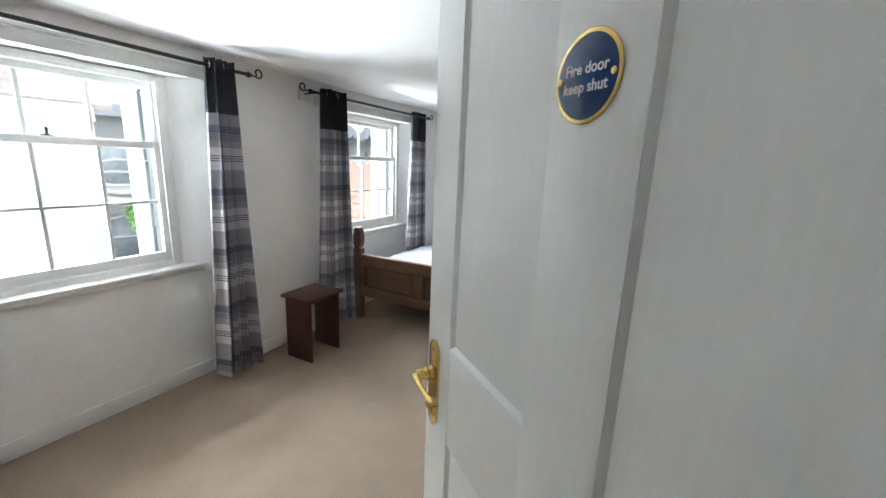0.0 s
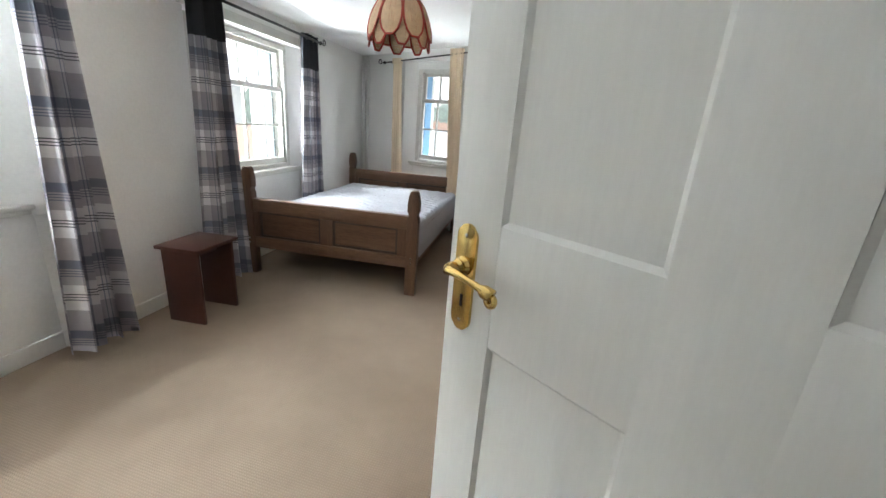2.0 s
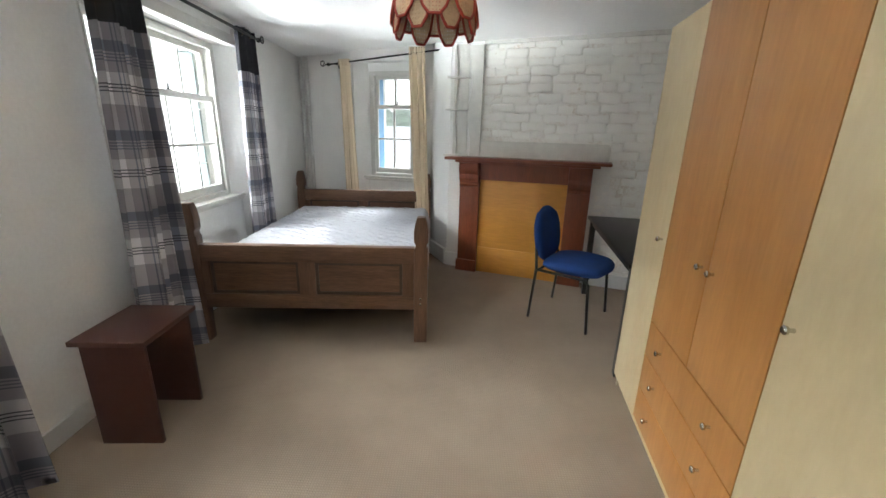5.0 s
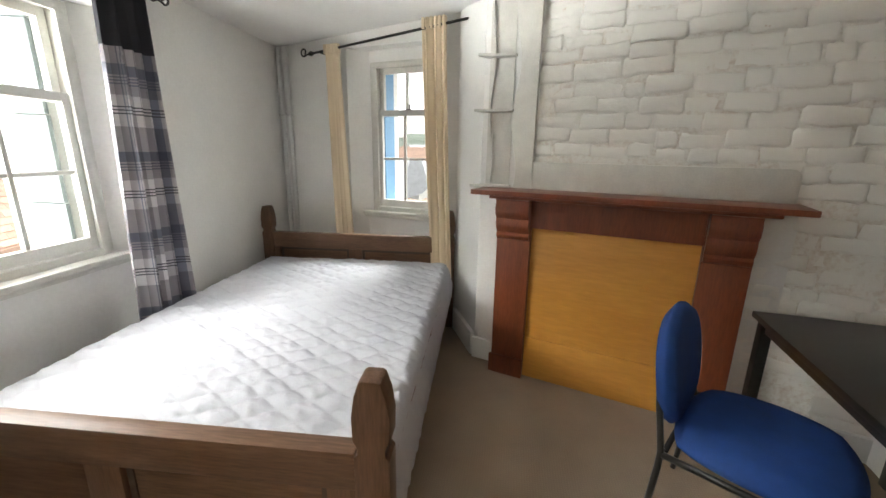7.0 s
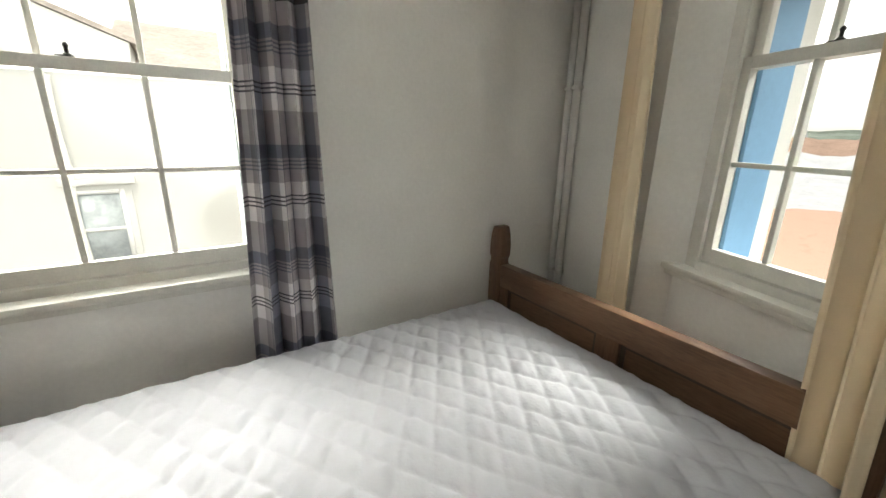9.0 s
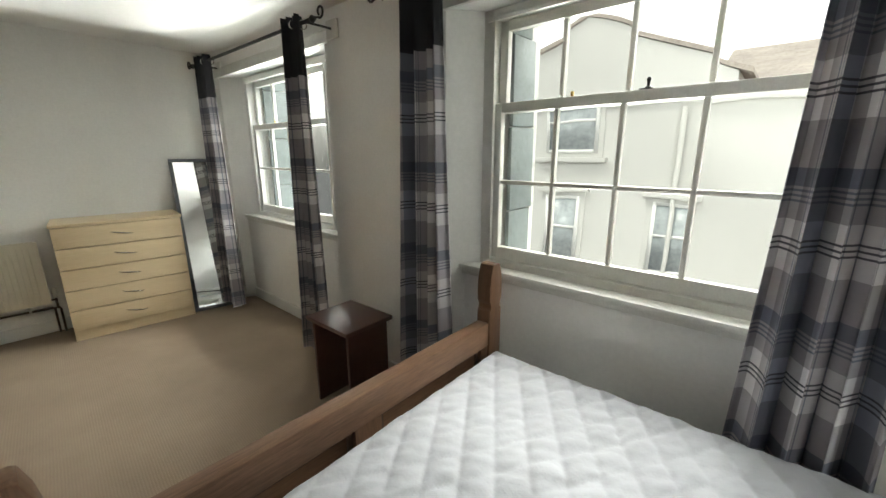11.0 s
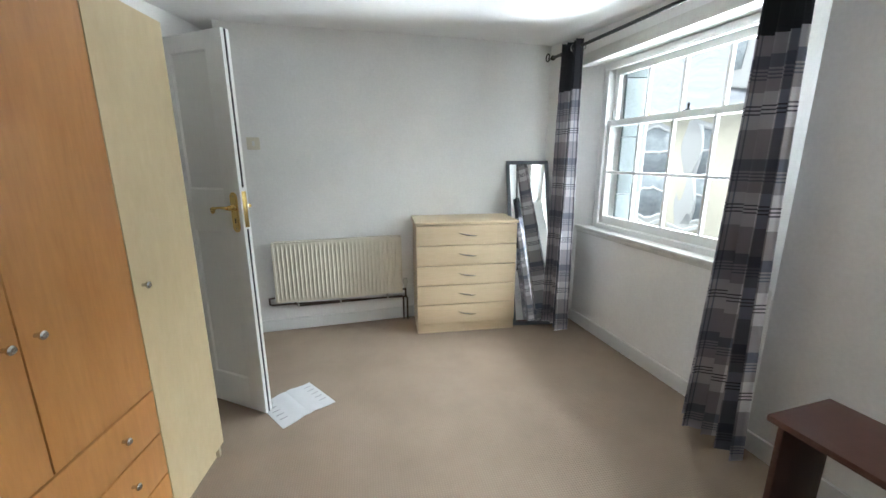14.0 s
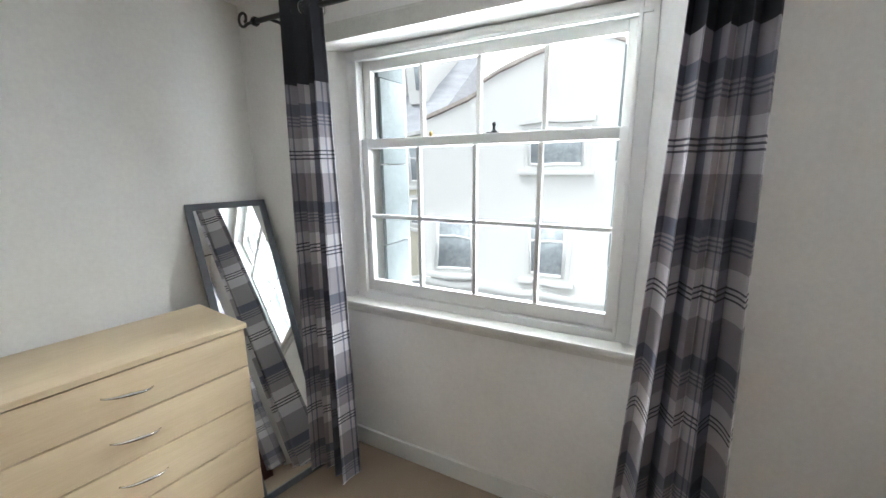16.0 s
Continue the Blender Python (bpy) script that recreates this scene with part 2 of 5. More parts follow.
def plaid_material():
    """Grey woven check with bands and thin lines; u runs across the cloth and v down it, both in metres."""
    m = bpy.data.materials.new("grey_check_cloth")
    m.use_nodes = True
    nt = m.node_tree
    b = nt.nodes["Principled BSDF"]
    b.inputs["Roughness"].default_value = 0.75
    uv = nt.nodes.new("ShaderNodeUVMap")
    sep = nt.nodes.new("ShaderNodeSeparateXYZ")
    nt.links.new(uv.outputs[0], sep.inputs[0])

    def bands(out, period, stops):
        div = node(nt, "ShaderNodeMath")
        div.operation = "DIVIDE"
        div.inputs[1].default_value = period
        nt.links.new(out, div.inputs[0])
        fr = node(nt, "ShaderNodeMath")
        fr.operation = "FRACT"
        nt.links.new(div.outputs[0], fr.inputs[0])
        r = nt.nodes.new("ShaderNodeValToRGB")
        r.color_ramp.interpolation = "CONSTANT"
        e = r.color_ramp.elements
        e[0].position, e[0].color = stops[0][0], (*stops[0][1], 1)
        e[1].position, e[1].color = stops[1][0], (*stops[1][1], 1)
        for p, c in stops[2:]:
            e.new(p).color = (*c, 1)
        nt.links.new(fr.outputs[0], r.inputs[0])
        return r.outputs[0]

    pale, mid, deep, ink = (0.95, 0.94, 0.95), (0.52, 0.50, 0.52), (0.20, 0.215, 0.275), (0.10, 0.10, 0.13)
    down = bands(sep.outputs["Y"], 0.40, [(0.0, deep), (0.12, mid), (0.14, deep), (0.155, mid), (0.175, deep), (0.19, mid), (0.21, deep), (0.225, mid), (0.34, pale),
                                          (0.465, ink), (0.482, pale), (0.505, ink), (0.522, pale), (0.545, ink), (0.562, pale), (0.70, mid)])
    across = bands(sep.outputs["X"], 0.24, [(0.0, mid), (0.20, pale), (0.38, mid), (0.46, deep), (0.475, mid), (0.51, deep), (0.525, mid), (0.66, deep), (0.88, mid)])
    mix = nt.nodes.new("ShaderNodeMix")
    mix.data_type, mix.blend_type = "RGBA", "MULTIPLY"
    mix.inputs["Factor"].default_value = 1.0
    nt.links.new(down, mix.inputs["A"])
    nt.links.new(across, mix.inputs["B"])
    lift = nt.nodes.new("ShaderNodeMix")
    lift.data_type = "RGBA"
    lift.inputs["Factor"].default_value = 0.06
    lift.inputs["B"].default_value = (0.5, 0.49, 0.49, 1)
    nt.links.new(mix.outputs["Result"], lift.inputs["A"])
    # the plain black heading above the check
    top = node(nt, "ShaderNodeMath")
    top.operation = "LESS_THAN"
    top.inputs[1].default_value = 0.325
    nt.links.new(sep.outputs["Y"], top.inputs[0])
    head = nt.nodes.new("ShaderNodeMix")
    head.data_type = "RGBA"
    head.inputs["B"].default_value = (0.014, 0.014, 0.020, 1)
    nt.links.new(top.outputs[0], head.inputs["Factor"])
    nt.links.new(lift.outputs["Result"], head.inputs["A"])
    nt.links.new(head.outputs["Result"], b.inputs["Base Color"])
    weave = node(nt, "ShaderNodeTexNoise", Scale=500.0, Detail=2.0)
    nt.links.new(uv.outputs[0], weave.inputs["Vector"])
    bp = node(nt, "ShaderNodeBump", Strength=0.25, Distance=0.001)
    nt.links.new(weave.outputs["Fac"], bp.inputs["Height"])
    nt.links.new(bp.outputs[0], b.inputs["Normal"])
    # daylight passes through the thin cloth
    tr = nt.nodes.new("ShaderNodeBsdfTranslucent")
    nt.links.new(head.outputs["Result"], tr.inputs["Color"])
    ms = nt.nodes.new("ShaderNodeMixShader")
    ms.inputs[0].default_value = 0.12
    out = nt.nodes["Material Output"]
    nt.links.new(b.outputs[0], ms.inputs[1])
    nt.links.new(tr.outputs[0], ms.inputs[2])
    nt.links.new(ms.outputs[0], out.inputs["Surface"])
    return m


def quilt_material():
    """White quilted cloth, with small creases between the stitched lines."""
    m = material("white_quilted_cotton", (0.41, 0.415, 0.445), 0.85, var=0.02, scale=9, fine=46, bump=0.6, depth=0.007)
    return m


def cane_material():
    """Open woven cane, whose holes let one see through."""
    m = material("woven_cane", (0.62, 0.44, 0.27), 0.6, var=0.15, scale=20, fine=150, bump=0.2)
    nt = m.node_tree
    b = nt.nodes["Principled BSDF"]
    uv = nt.nodes.new("ShaderNodeUVMap")
    facs = []
    for ax in ("X", "Y"):
        w = node(nt, "ShaderNodeTexWave", Scale=26.0)
        w.bands_direction = ax
        nt.links.new(uv.outputs[0], w.inputs["Vector"])
        g = node(nt, "ShaderNodeMath")
        g.operation = "GREATER_THAN"
        g.inputs[1].default_value = 0.86
        nt.links.new(w.outputs["Fac"], g.inputs[0])
        facs.append(g)
    mul = node(nt, "ShaderNodeMath")
    mul.operation = "MULTIPLY"
    nt.links.new(facs[0].outputs[0], mul.inputs[0])
    nt.links.new(facs[1].outputs[0], mul.inputs[1])
    tr = nt.nodes.new("ShaderNodeBsdfTransparent")
    ms = nt.nodes.new("ShaderNodeMixShader")
    nt.links.new(mul.outputs[0], ms.inputs[0])
    nt.links.new(b.outputs[0], ms.inputs[1])
    nt.links.new(tr.outputs[0], ms.inputs[2])
    nt.links.new(ms.outputs[0], nt.nodes["Material Output"].inputs["Surface"])
    return m


def glass_material(name, tint):
    m = bpy.data.materials.new(name)
    m.use_nodes = True
    nt = m.node_tree
    b = nt.nodes["Principled BSDF"]
    b.inputs["Base Color"].default_value = (*tint, 1)
    b.inputs["Roughness"].default_value = 0.02
    b.inputs["Transmission Weight"].default_value = 1.0
    b.inputs["IOR"].default_value = 1.01
    return m


def mirror_material():
    m = bpy.data.materials.new("silvered_glass")
    m.use_nodes = True
    b = m.node_tree.nodes["Principled BSDF"]
    b.inputs["Base Color"].default_value = (0.86, 0.88, 0.88, 1)
    b.inputs["Metallic"].default_value, b.inputs["Roughness"].default_value = 1.0, 0.015
    return m


CARPET, PLAID, QUILT, CANE = carpet_material(), plaid_material(), quilt_material(), cane_material()
GLASS, MIRROR = glass_material("window_glass", (0.97, 0.985, 0.98)), mirror_material()
FARGLASS = material("far_window_glass", (0.46, 0.50, 0.51), 0.25, var=0.2, scale=1.2, fine=9, bump=0.02)


# ---------- building helpers ----------
def boxm(bm, x0, x1, y0, y1, z0, z1, bevel=0.0, m=None):
    """A box in bm, its edges rounded by bevel, moved by m."""
    vs = [bm.verts.new((x, y, z)) for z in (z0, z1) for y in (y0, y1) for x in (x0, x1)]
    fs = [bm.faces.new([vs[i] for i in q]) for q in ((0, 2, 3, 1), (4, 5, 7, 6), (0, 1, 5, 4), (2, 6, 7, 3), (0, 4, 6, 2), (1, 3, 7, 5))]
    if bevel:
        es = list({e for f in fs for e in f.edges})
        got = bmesh.ops.bevel(bm, geom=es, offset=bevel, segments=2, profile=0.6, affect="EDGES")
        vs = list({v for f in got["faces"] for v in f.verts} | {v for v in vs if v.is_valid})
    if m is not None:
        bmesh.ops.transform(bm, matrix=m, verts=[v for v in vs if v.is_valid])
    return bm


def box(x0, x1, y0, y1, z0, z1, bevel=0.0, m=None):
    return boxm(bmesh.new(), x0, x1, y0, y1, z0, z1, bevel, m)


def prism(outline, z0, z1, bevel=0.0):
    """An outline of x, y pairs raised from z0 to z1."""
    bm = bmesh.new()
    low = [bm.verts.new((x, y, z0)) for x, y in outline]
    top = [bm.verts.new((x, y, z1)) for x, y in outline]
    n = len(outline)
    bm.faces.new(low[::-1]), bm.faces.new(top)
    for i in range(n):
        bm.faces.new((low[i], low[(i + 1) % n], top[(i + 1) % n], top[i]))
    bmesh.ops.recalc_face_normals(bm, faces=bm.faces)
    if bevel:
        bmesh.ops.bevel(bm, geom=list(bm.edges), offset=bevel, segments=2, profile=0.6, affect="EDGES")
    return bm


def upright(outline, y0, y1, bevel=0.0):
    """An outline of x, z pairs given a thickness from y0 to y1."""
    bm = prism(outline, -y1, -y0, bevel)
    bmesh.ops.transform(bm, matrix=Matrix(((1, 0, 0, 0), (0, 0, -1, 0), (0, 1, 0, 0), (0, 0, 0, 1))), verts=bm.verts)
    return bm


def tube(points, r, sides=8, bm=None, taper=None, closed=False):
    """A round bar swept along points."""
    bm = bm or bmesh.new()
    pts = [Vector(p) for p in points]
    n, rings, side = len(pts), [], None
    for i, p in enumerate(pts):
        a = pts[(i - 1) % n] if closed or i else p
        b = pts[(i + 1) % n] if closed or i < n - 1 else p
        t = (b - a).normalized()
        if side is None:
            side = t.orthogonal().normalized()
        side = (side - t * side.dot(t)).normalized()
        up = t.cross(side)
        rr = float(taper[i]) if taper else r
        rings.append([bm.verts.new(p + rr * (math.cos(k * math.tau / sides) * side + math.sin(k * math.tau / sides) * up)) for k in range(sides)])
    for i in range(n if closed else n - 1):
        a, b = rings[i], rings[(i + 1) % n]
        for k in range(sides):
            bm.faces.new((a[k], a[(k + 1) % sides], b[(k + 1) % sides], b[k]))
    if not closed:
        bm.faces.new(rings[0][::-1]), bm.faces.new(rings[-1])
    return bm


def lathe(profile, sides=20, m=None, bm=None):
    """A profile of r, z pairs turned about z."""
    bm = bm or bmesh.new()
    rings = []
    for r, z in profile:
        rings.append([bm.verts.new((r * math.cos(k * math.tau / sides), r * math.sin(k * math.tau / sides), z)) for k in range(sides)])
    for a, b in zip(rings, rings[1:]):
        for k in range(sides):
            bm.faces.new((a[k], a[(k + 1) % sides], b[(k + 1) % sides], b[k]))
    bm.faces.new(rings[0][::-1]), bm.faces.new(rings[-1])
    if m is not None:
        bmesh.ops.transform(bm, matrix=m, verts=[v for ring in rings for v in ring])
    return bm


def mesh_of(name, bm, mat, smooth=None):
    me = bpy.data.meshes.new(name)
    if smooth is not None:
        for f in bm.faces:
            f.smooth = True
        for e in bm.edges:
            if len(e.link_faces) == 2 and e.calc_face_angle(0) > radians(smooth):
                e.smooth = False
    bm.to_mesh(me)
    bm.free()
    me.materials.append(mat)
    return me


def part(name, bm, mat, parent=None, label="", smooth=35):
    ob = new(name, mesh_of(name, bm, mat, smooth))
    if parent is not None:
        ob.parent = parent
    return tagged(ob, label)


def thing(name, m, label, category, group=""):
    ob = new(name)
    ob.empty_display_size = 0.1
    ob.matrix_world = m
    return tagged(ob, label, category, group)


def setting(name, bm, mat, label="", category="structure", smooth=None):
    return tagged(part(name, bm, mat, None, label, smooth), label, category, kind="structure")


# ---------- the room's shell ----------
setting("floor", box(-0.3, 4.4, -1.6, 6.7, -0.15, 0), CARPET, "beige ribbed loop-pile carpet floor", "floor")


def ceiling_height(x, y):
    near = min(max((1.2 - y) / 1.5, 0), 1)
    alcove = min(max((x - 0.2) / 1.7, 0), 1) * min(max((y - 4.9) / 0.5, 0), 1)
    return 2.275 + 0.085 * near * near + 0.12 * alcove + 0.006 * math.sin(2.1 * x + 1.3 * y)


cb = bmesh.new()
nx, ny = 24, 42
grid = [[cb.verts.new((-0.3 + 4.7 * i / nx, -1.6 + 8.3 * j / ny, ceiling_height(-0.3 + 4.7 * i / nx, -1.6 + 8.3 * j / ny))) for i in range(nx + 1)] for j in range(ny + 1)]
for j in range(ny):
    for i in range(nx):
        cb.faces.new((grid[j][i], grid[j + 1][i], grid[j + 1][i + 1], grid[j][i + 1]))
lid = bmesh.ops.extrude_face_region(cb, geom=list(cb.faces))
bmesh.ops.translate(cb, verts=[g for g in lid["geom"] if isinstance(g, bmesh.types.BMVert)], vec=(0, 0, 0.45))
bmesh.ops.recalc_face_normals(cb, faces=cb.faces)
setting("ceiling", cb, CEIL, "uneven white painted plaster ceiling", "ceiling", smooth=40)

TOP = 2.6
WIN_A, WIN_B = (0.12, 1.82), (2.82, 4.40)      # recesses in the window wall, along y
wall = bmesh.new()
for y0, y1 in ((-0.6, WIN_A[0]), (WIN_A[1], WIN_B[0]), (WIN_B[1], 6.7)):
    boxm(wall, -0.5, 0, y0, y1, -0.1, TOP)
for (y0, y1), soffit in ((WIN_A, 2.095), (WIN_B, 2.075)):
    boxm(wall, -0.5, 0, y0, y1, soffit, TOP)
    boxm(wall, -0.5, -0.08, y0, y1, -0.1, 0.83)
setting("wall_west", wall, WALL, "white painted plaster wall with two window recesses", "wall")


def splay(name, y_edge, y_frame, soffit):
    """The slanting side of a window recess, and the outer masonry beside the frame."""
    bm = prism([(0, y_edge), (-0.15, y_frame), (-0.5, y_frame + (0.09 if y_frame > y_edge else -0.09)), (-0.5, y_edge)], 0.8, soffit)
    for v in bm.verts:
        v.co.x = min(v.co.x, -0.001)
    setting(name, bm, WALL, "slanting white plaster window reveal", "wall")
    low = prism([(0, y_edge), (-0.08, y_edge + (0.06 if y_frame > y_edge else -0.06)), (-0.08, y_edge)], 0.0, 0.8)
    setting(name + "_foot", low, WALL, "slanting white plaster window reveal", "wall")


splay("reveal_1", 0.12, 0.31, 2.095), splay("reveal_2", 1.82, 1.63, 2.095)
splay("reveal_3", 2.82, 2.955, 2.075), splay("reveal_4", 4.40, 4.245, 2.075)

rad_wall = box(-0.5, 2.64, -0.55, -0.27, -0.1, TOP)
setting("wall_south", rad_wall, WALL, "plain white painted plaster wall behind a radiator", "wall")
hall = bmesh.new()
boxm(hall, 2.4, 4.4, -1.6, -1.4, -0.1, TOP), boxm(hall, 4.2, 4.4, -1.4, 1.4, -0.1, TOP), boxm(hall, 3.3, 4.2, 1.2, 1.4, -0.1, TOP)
boxm(hall, 2.4, 2.64, -1.4, -0.55, -0.1, TOP)
setting("wall_hall", hall, WALL, "plain white landing walls beyond the doorway", "wall")

EAST = pose(2.98, 0.37, 0, 0, 0, 78)           # along the slanting right-hand wall; y points into the room
east = box(0.02, 4.1, -0.25, 0, -0.1, TOP)
boxm(east, -0.86, 0.02, -0.25, 0, 2.03, TOP), boxm(east, -1.3, -0.86, -0.25, 0, -0.1, TOP)
ob = setting("wall_east", east, WALL, "slanting white painted plaster wall", "wall")
ob.matrix_world = EAST

BREAST = pose(2.159, 4.801, 0, 0, 0, -21.85)   # along the chimney breast; y points into the masonry
ob = setting("wall_chimney", box(-0.33, 1.85, 0.011, 1.4, -0.1, TOP), MORTAR, "whitewashed rough masonry chimney breast", "wall")
ob.matrix_world = BREAST
left_face = box(-0.335, 0.0, 0.004, 0.06, 0, TOP)
boxm(left_face, 0.0, 1.26, 0.006, 0.06, 0, 1.2)
ob = setting("wall_chimney_plaster", left_face, WALL, "smooth white plaster beside the fireplace", "wall")
ob.matrix_world = BREAST
setting("wall_return", prism([(1.845, 4.935), (1.655, 5.43), (1.655, 6.2), (3.0, 6.2), (2.4, 4.95)], -0.1, TOP), WALL, "white plaster return beside the chimney breast", "wall")

NORTH = pose(0, 5.95, 0, 0, 0, -16.67)         # along the slanting end wall; y points outdoors
north = bmesh.new()
boxm(north, -0.6, 0.74, 0, 0.5, -0.1, TOP), boxm(north, 1.58, 2.4, 0, 0.5, -0.1, TOP)
boxm(north, 0.74, 1.58, 0, 0.5, 2.21, TOP), boxm(north, 0.74, 1.58, 0.11, 0.5, -0.1, 0.88)
ob = setting("wall_north", north, WALL, "white painted plaster wall with a narrow window recess", "wall")
ob.matrix_world = NORTH
ob = setting("window_head", box(0.86, 1.52, 0.135, 0.26, 2.115, 2.215), WALL, "white plaster head above the narrow window", "wall")
ob.matrix_world = NORTH
for k, (a, b) in enumerate(((0.74, 0.885), (1.58, 1.495))):
    bm = prism([(a, 0.002), (b, 0.15), (b + (0.05 if b > a else -0.05), 0.5), (a, 0.5)], 0.1, 2.21)
    ob = setting("reveal_%d" % (5 + k), bm, WALL, "slanting white plaster window reveal", "wall")
    ob.matrix_world = NORTH


def skirting(name, pts, h=0.1, t=0.015):
    """A skirting board along points on the floor, standing out to the left of the way."""
    bm = bmesh.new()
    for (ax, ay), (bx, by) in zip(pts, pts[1:]):
        d = Vector((bx - ax, by - ay, 0))
        boxm(bm, 0, d.length, 0.0005, t, 0.0, h, 0.003, pose(ax, ay, 0, 0, 0, math.degrees(math.atan2(d.y, d.x))))
    setting(name, bm, GLOSS, "white painted skirting board", "skirting", smooth=40)


skirting("baseboard_1", [(2.62, -0.27), (0.0, -0.27)][::-1])
skirting("baseboard_2", [(0, 0.12), (0, -0.27)], 0.1)
skirting("baseboard_3", [(-0.08, 1.76), (-0.08, 0.18)], 0.1)
skirting("baseboard_4", [(0, 2.82), (0, 1.82), (-0.08, 1.76)], 0.1)
skirting("baseboard_5", [(-0.08, 4.34), (-0.08, 2.88)], 0.1)
skirting("baseboard_6", [(0, 5.94), (0, 4.40)], 0.1)
skirting("baseboard_7", [(1.655, 5.43), (1.84, 4.95)][::-1], 0.17, 0.03)
bb = box(-0.35, -0.19, -0.025, 0.0, 0, 0.15, 0.004)
boxm(bb, 1.13, 1.76, -0.025, 0.0, 0, 0.13, 0.004)
ob = setting("baseboard_8", bb, GLOSS, "white painted skirting beside the fireplace", "skirting", smooth=40)
ob.matrix_world = BREAST
ob = setting("baseboard_9", box(0.05, 3.0, 0, 0.015, 0, 0.1, 0.003), GLOSS, "white painted skirting board", "skirting", smooth=40)
ob.matrix_world = EAST

# window-head boards above the two recesses
for k, ((y0, y1), z) in enumerate(((WIN_A, 2.095), (WIN_B, 2.075))):
    bm = box(0.001, 0.022, y0 - 0.05, y1 + 0.05, z - 0.005, z + 0.06, 0.004)
    boxm(bm, 0.001, 0.012, y0 - 0.05, y1 + 0.05, z + 0.062, z + 0.075, 0.003)
    setting("trim_%d" % (k + 1), bm, OLD_GLOSS, "white painted timber board over a window recess", "trim", smooth=40)


# ---------- sash windows ----------
def sash_window(name, m, width, z0, z1, meet, low_rows, cols, label, paint=GLOSS):
    """A painted sash window: x across, y outwards, z up; the lower sash inside, the upper one behind it."""
    top = tagged(new(name), label, "window", kind="structure")
    top.matrix_world = m
    fr = bmesh.new()
    st = 0.05
    boxm(fr, 0, st, 0, 0.11, z0, z1, 0.004), boxm(fr, width - st, width, 0, 0.11, z0, z1, 0.004)
    boxm(fr, st, width - st, 0, 0.11, z1 - 0.035, z1, 0.004), boxm(fr, st, width - st, 0, 0.14, z0 - 0.01, z0 + 0.035, 0.004)
    boxm(fr, st, st + 0.014, -0.006, 0.014, z0 + 0.03, z1 - 0.03, 0.003), boxm(fr, width - st - 0.014, width - st, -0.006, 0.014, z0 + 0.03, z1 - 0.03, 0.003)
    boxm(fr, st - 0.03, width - st + 0.03, -0.006, 0.014, z1 - 0.05, z1 - 0.034, 0.003)
    part("window_frame", fr, paint, top)
    for which, a, b, y, rows in (("lower_sash", z0 + 0.04, meet + 0.022, 0.018, low_rows), ("upper_sash", meet - 0.022, z1 - 0.04, 0.060, 1)):
        bm = bmesh.new()
        x0, x1, t, s = st + 0.004, width - st - 0.004, 0.036, 0.042
        bot = 0.06 if which == "lower_sash" else 0.044
        head = 0.044 if which == "lower_sash" else 0.045
        boxm(bm, x0, x0 + s, y, y + t, a, b, 0.004), boxm(bm, x1 - s, x1, y, y + t, a, b, 0.004)
        boxm(bm, x0 + s, x1 - s, y, y + t, a, a + bot, 0.004), boxm(bm, x0 + s, x1 - s, y, y + t, b - head, b, 0.004)
        gx0, gx1, gz0, gz1 = x0 + s, x1 - s, a + bot, b - head
        for c in range(1, cols):
            cx = gx0 + (gx1 - gx0) * c / cols
            boxm(bm, cx - 0.010, cx + 0.010, y + 0.004, y + t - 0.004, gz0, gz1, 0.004)
        for r in range(1, rows):
            cz = gz0 + (gz1 - gz0) * r / rows
            boxm(bm, gx0, gx1, y + 0.006, y + t - 0.006, cz - 0.010, cz + 0.010, 0.004)
        sash = part(which, bm, paint, top)
        for c in range(cols):
            for r in range(rows):
                pw, ph = (gx1 - gx0) / cols, (gz1 - gz0) / rows
                pane = part("pane", box(gx0 + c * pw + 0.006, gx0 + (c + 1) * pw - 0.006, y + 0.016, y + 0.019, gz0 + r * ph + 0.006, gz0 + (r + 1) * ph - 0.006), GLASS, sash)
                pane.visible_shadow = False
    lock = bmesh.new()
    lathe([(0.012, 0), (0.012, 0.01), (0.006, 0.014), (0.006, 0.03), (0.009, 0.038), (0.004, 0.046)], 10, pose(width * 0.56, 0.045, meet + 0.022), lock)
    boxm(lock, width * 0.56 - 0.03, width * 0.56 + 0.02, 0.03, 0.05, meet + 0.02, meet + 0.028, 0.002)
    part("sash_fastener", lock, IRON, top, "old dark metal sash fastener")
    if cols > 2:
        part("sash_stop", box(width * 0.33, width * 0.33 + 0.012, 0.03, 0.042, meet + 0.02, meet + 0.045, 0.003), BRASS, top)
    return top


def sill(parent, x0, x1, y0, y1, z, m, paint=OLD_GLOSS):
    bm = box(x0, x1, y0, y1, z - 0.03, z, 0.009)
    boxm(bm, x0 + 0.03, x1 - 0.03, y0 + 0.012, y1, z - 0.055, z - 0.031, 0.005)
    return part("window_sill", bm, paint, parent)


w1 = sash_window("window_1", pose(-0.135, 0.30, 0, 0, 0, 90), 1.34, 0.86, 2.09, 1.66, 2, 4, "white painted sash window with twelve panes onto a street")
sill(w1, -0.14, 1.48, -0.085, 0.02, 0.858, None)
w2 = sash_window("window_2", pose(-0.135, 2.945, 0, 0, 0, 90), 1.31, 0.855, 2.07, 1.64, 2, 4, "white painted sash window with twelve panes beside the bed", OLD_GLOSS)
sill(w2, -0.10, 1.42, -0.085, 0.02, 0.853, None)
w3 = sash_window("window_3", NORTH @ pose(0.88, 0.13, 0), 0.62, 0.89, 2.12, 1.72, 2, 2, "narrow worn white sash window with six panes", OLD_GLOSS)
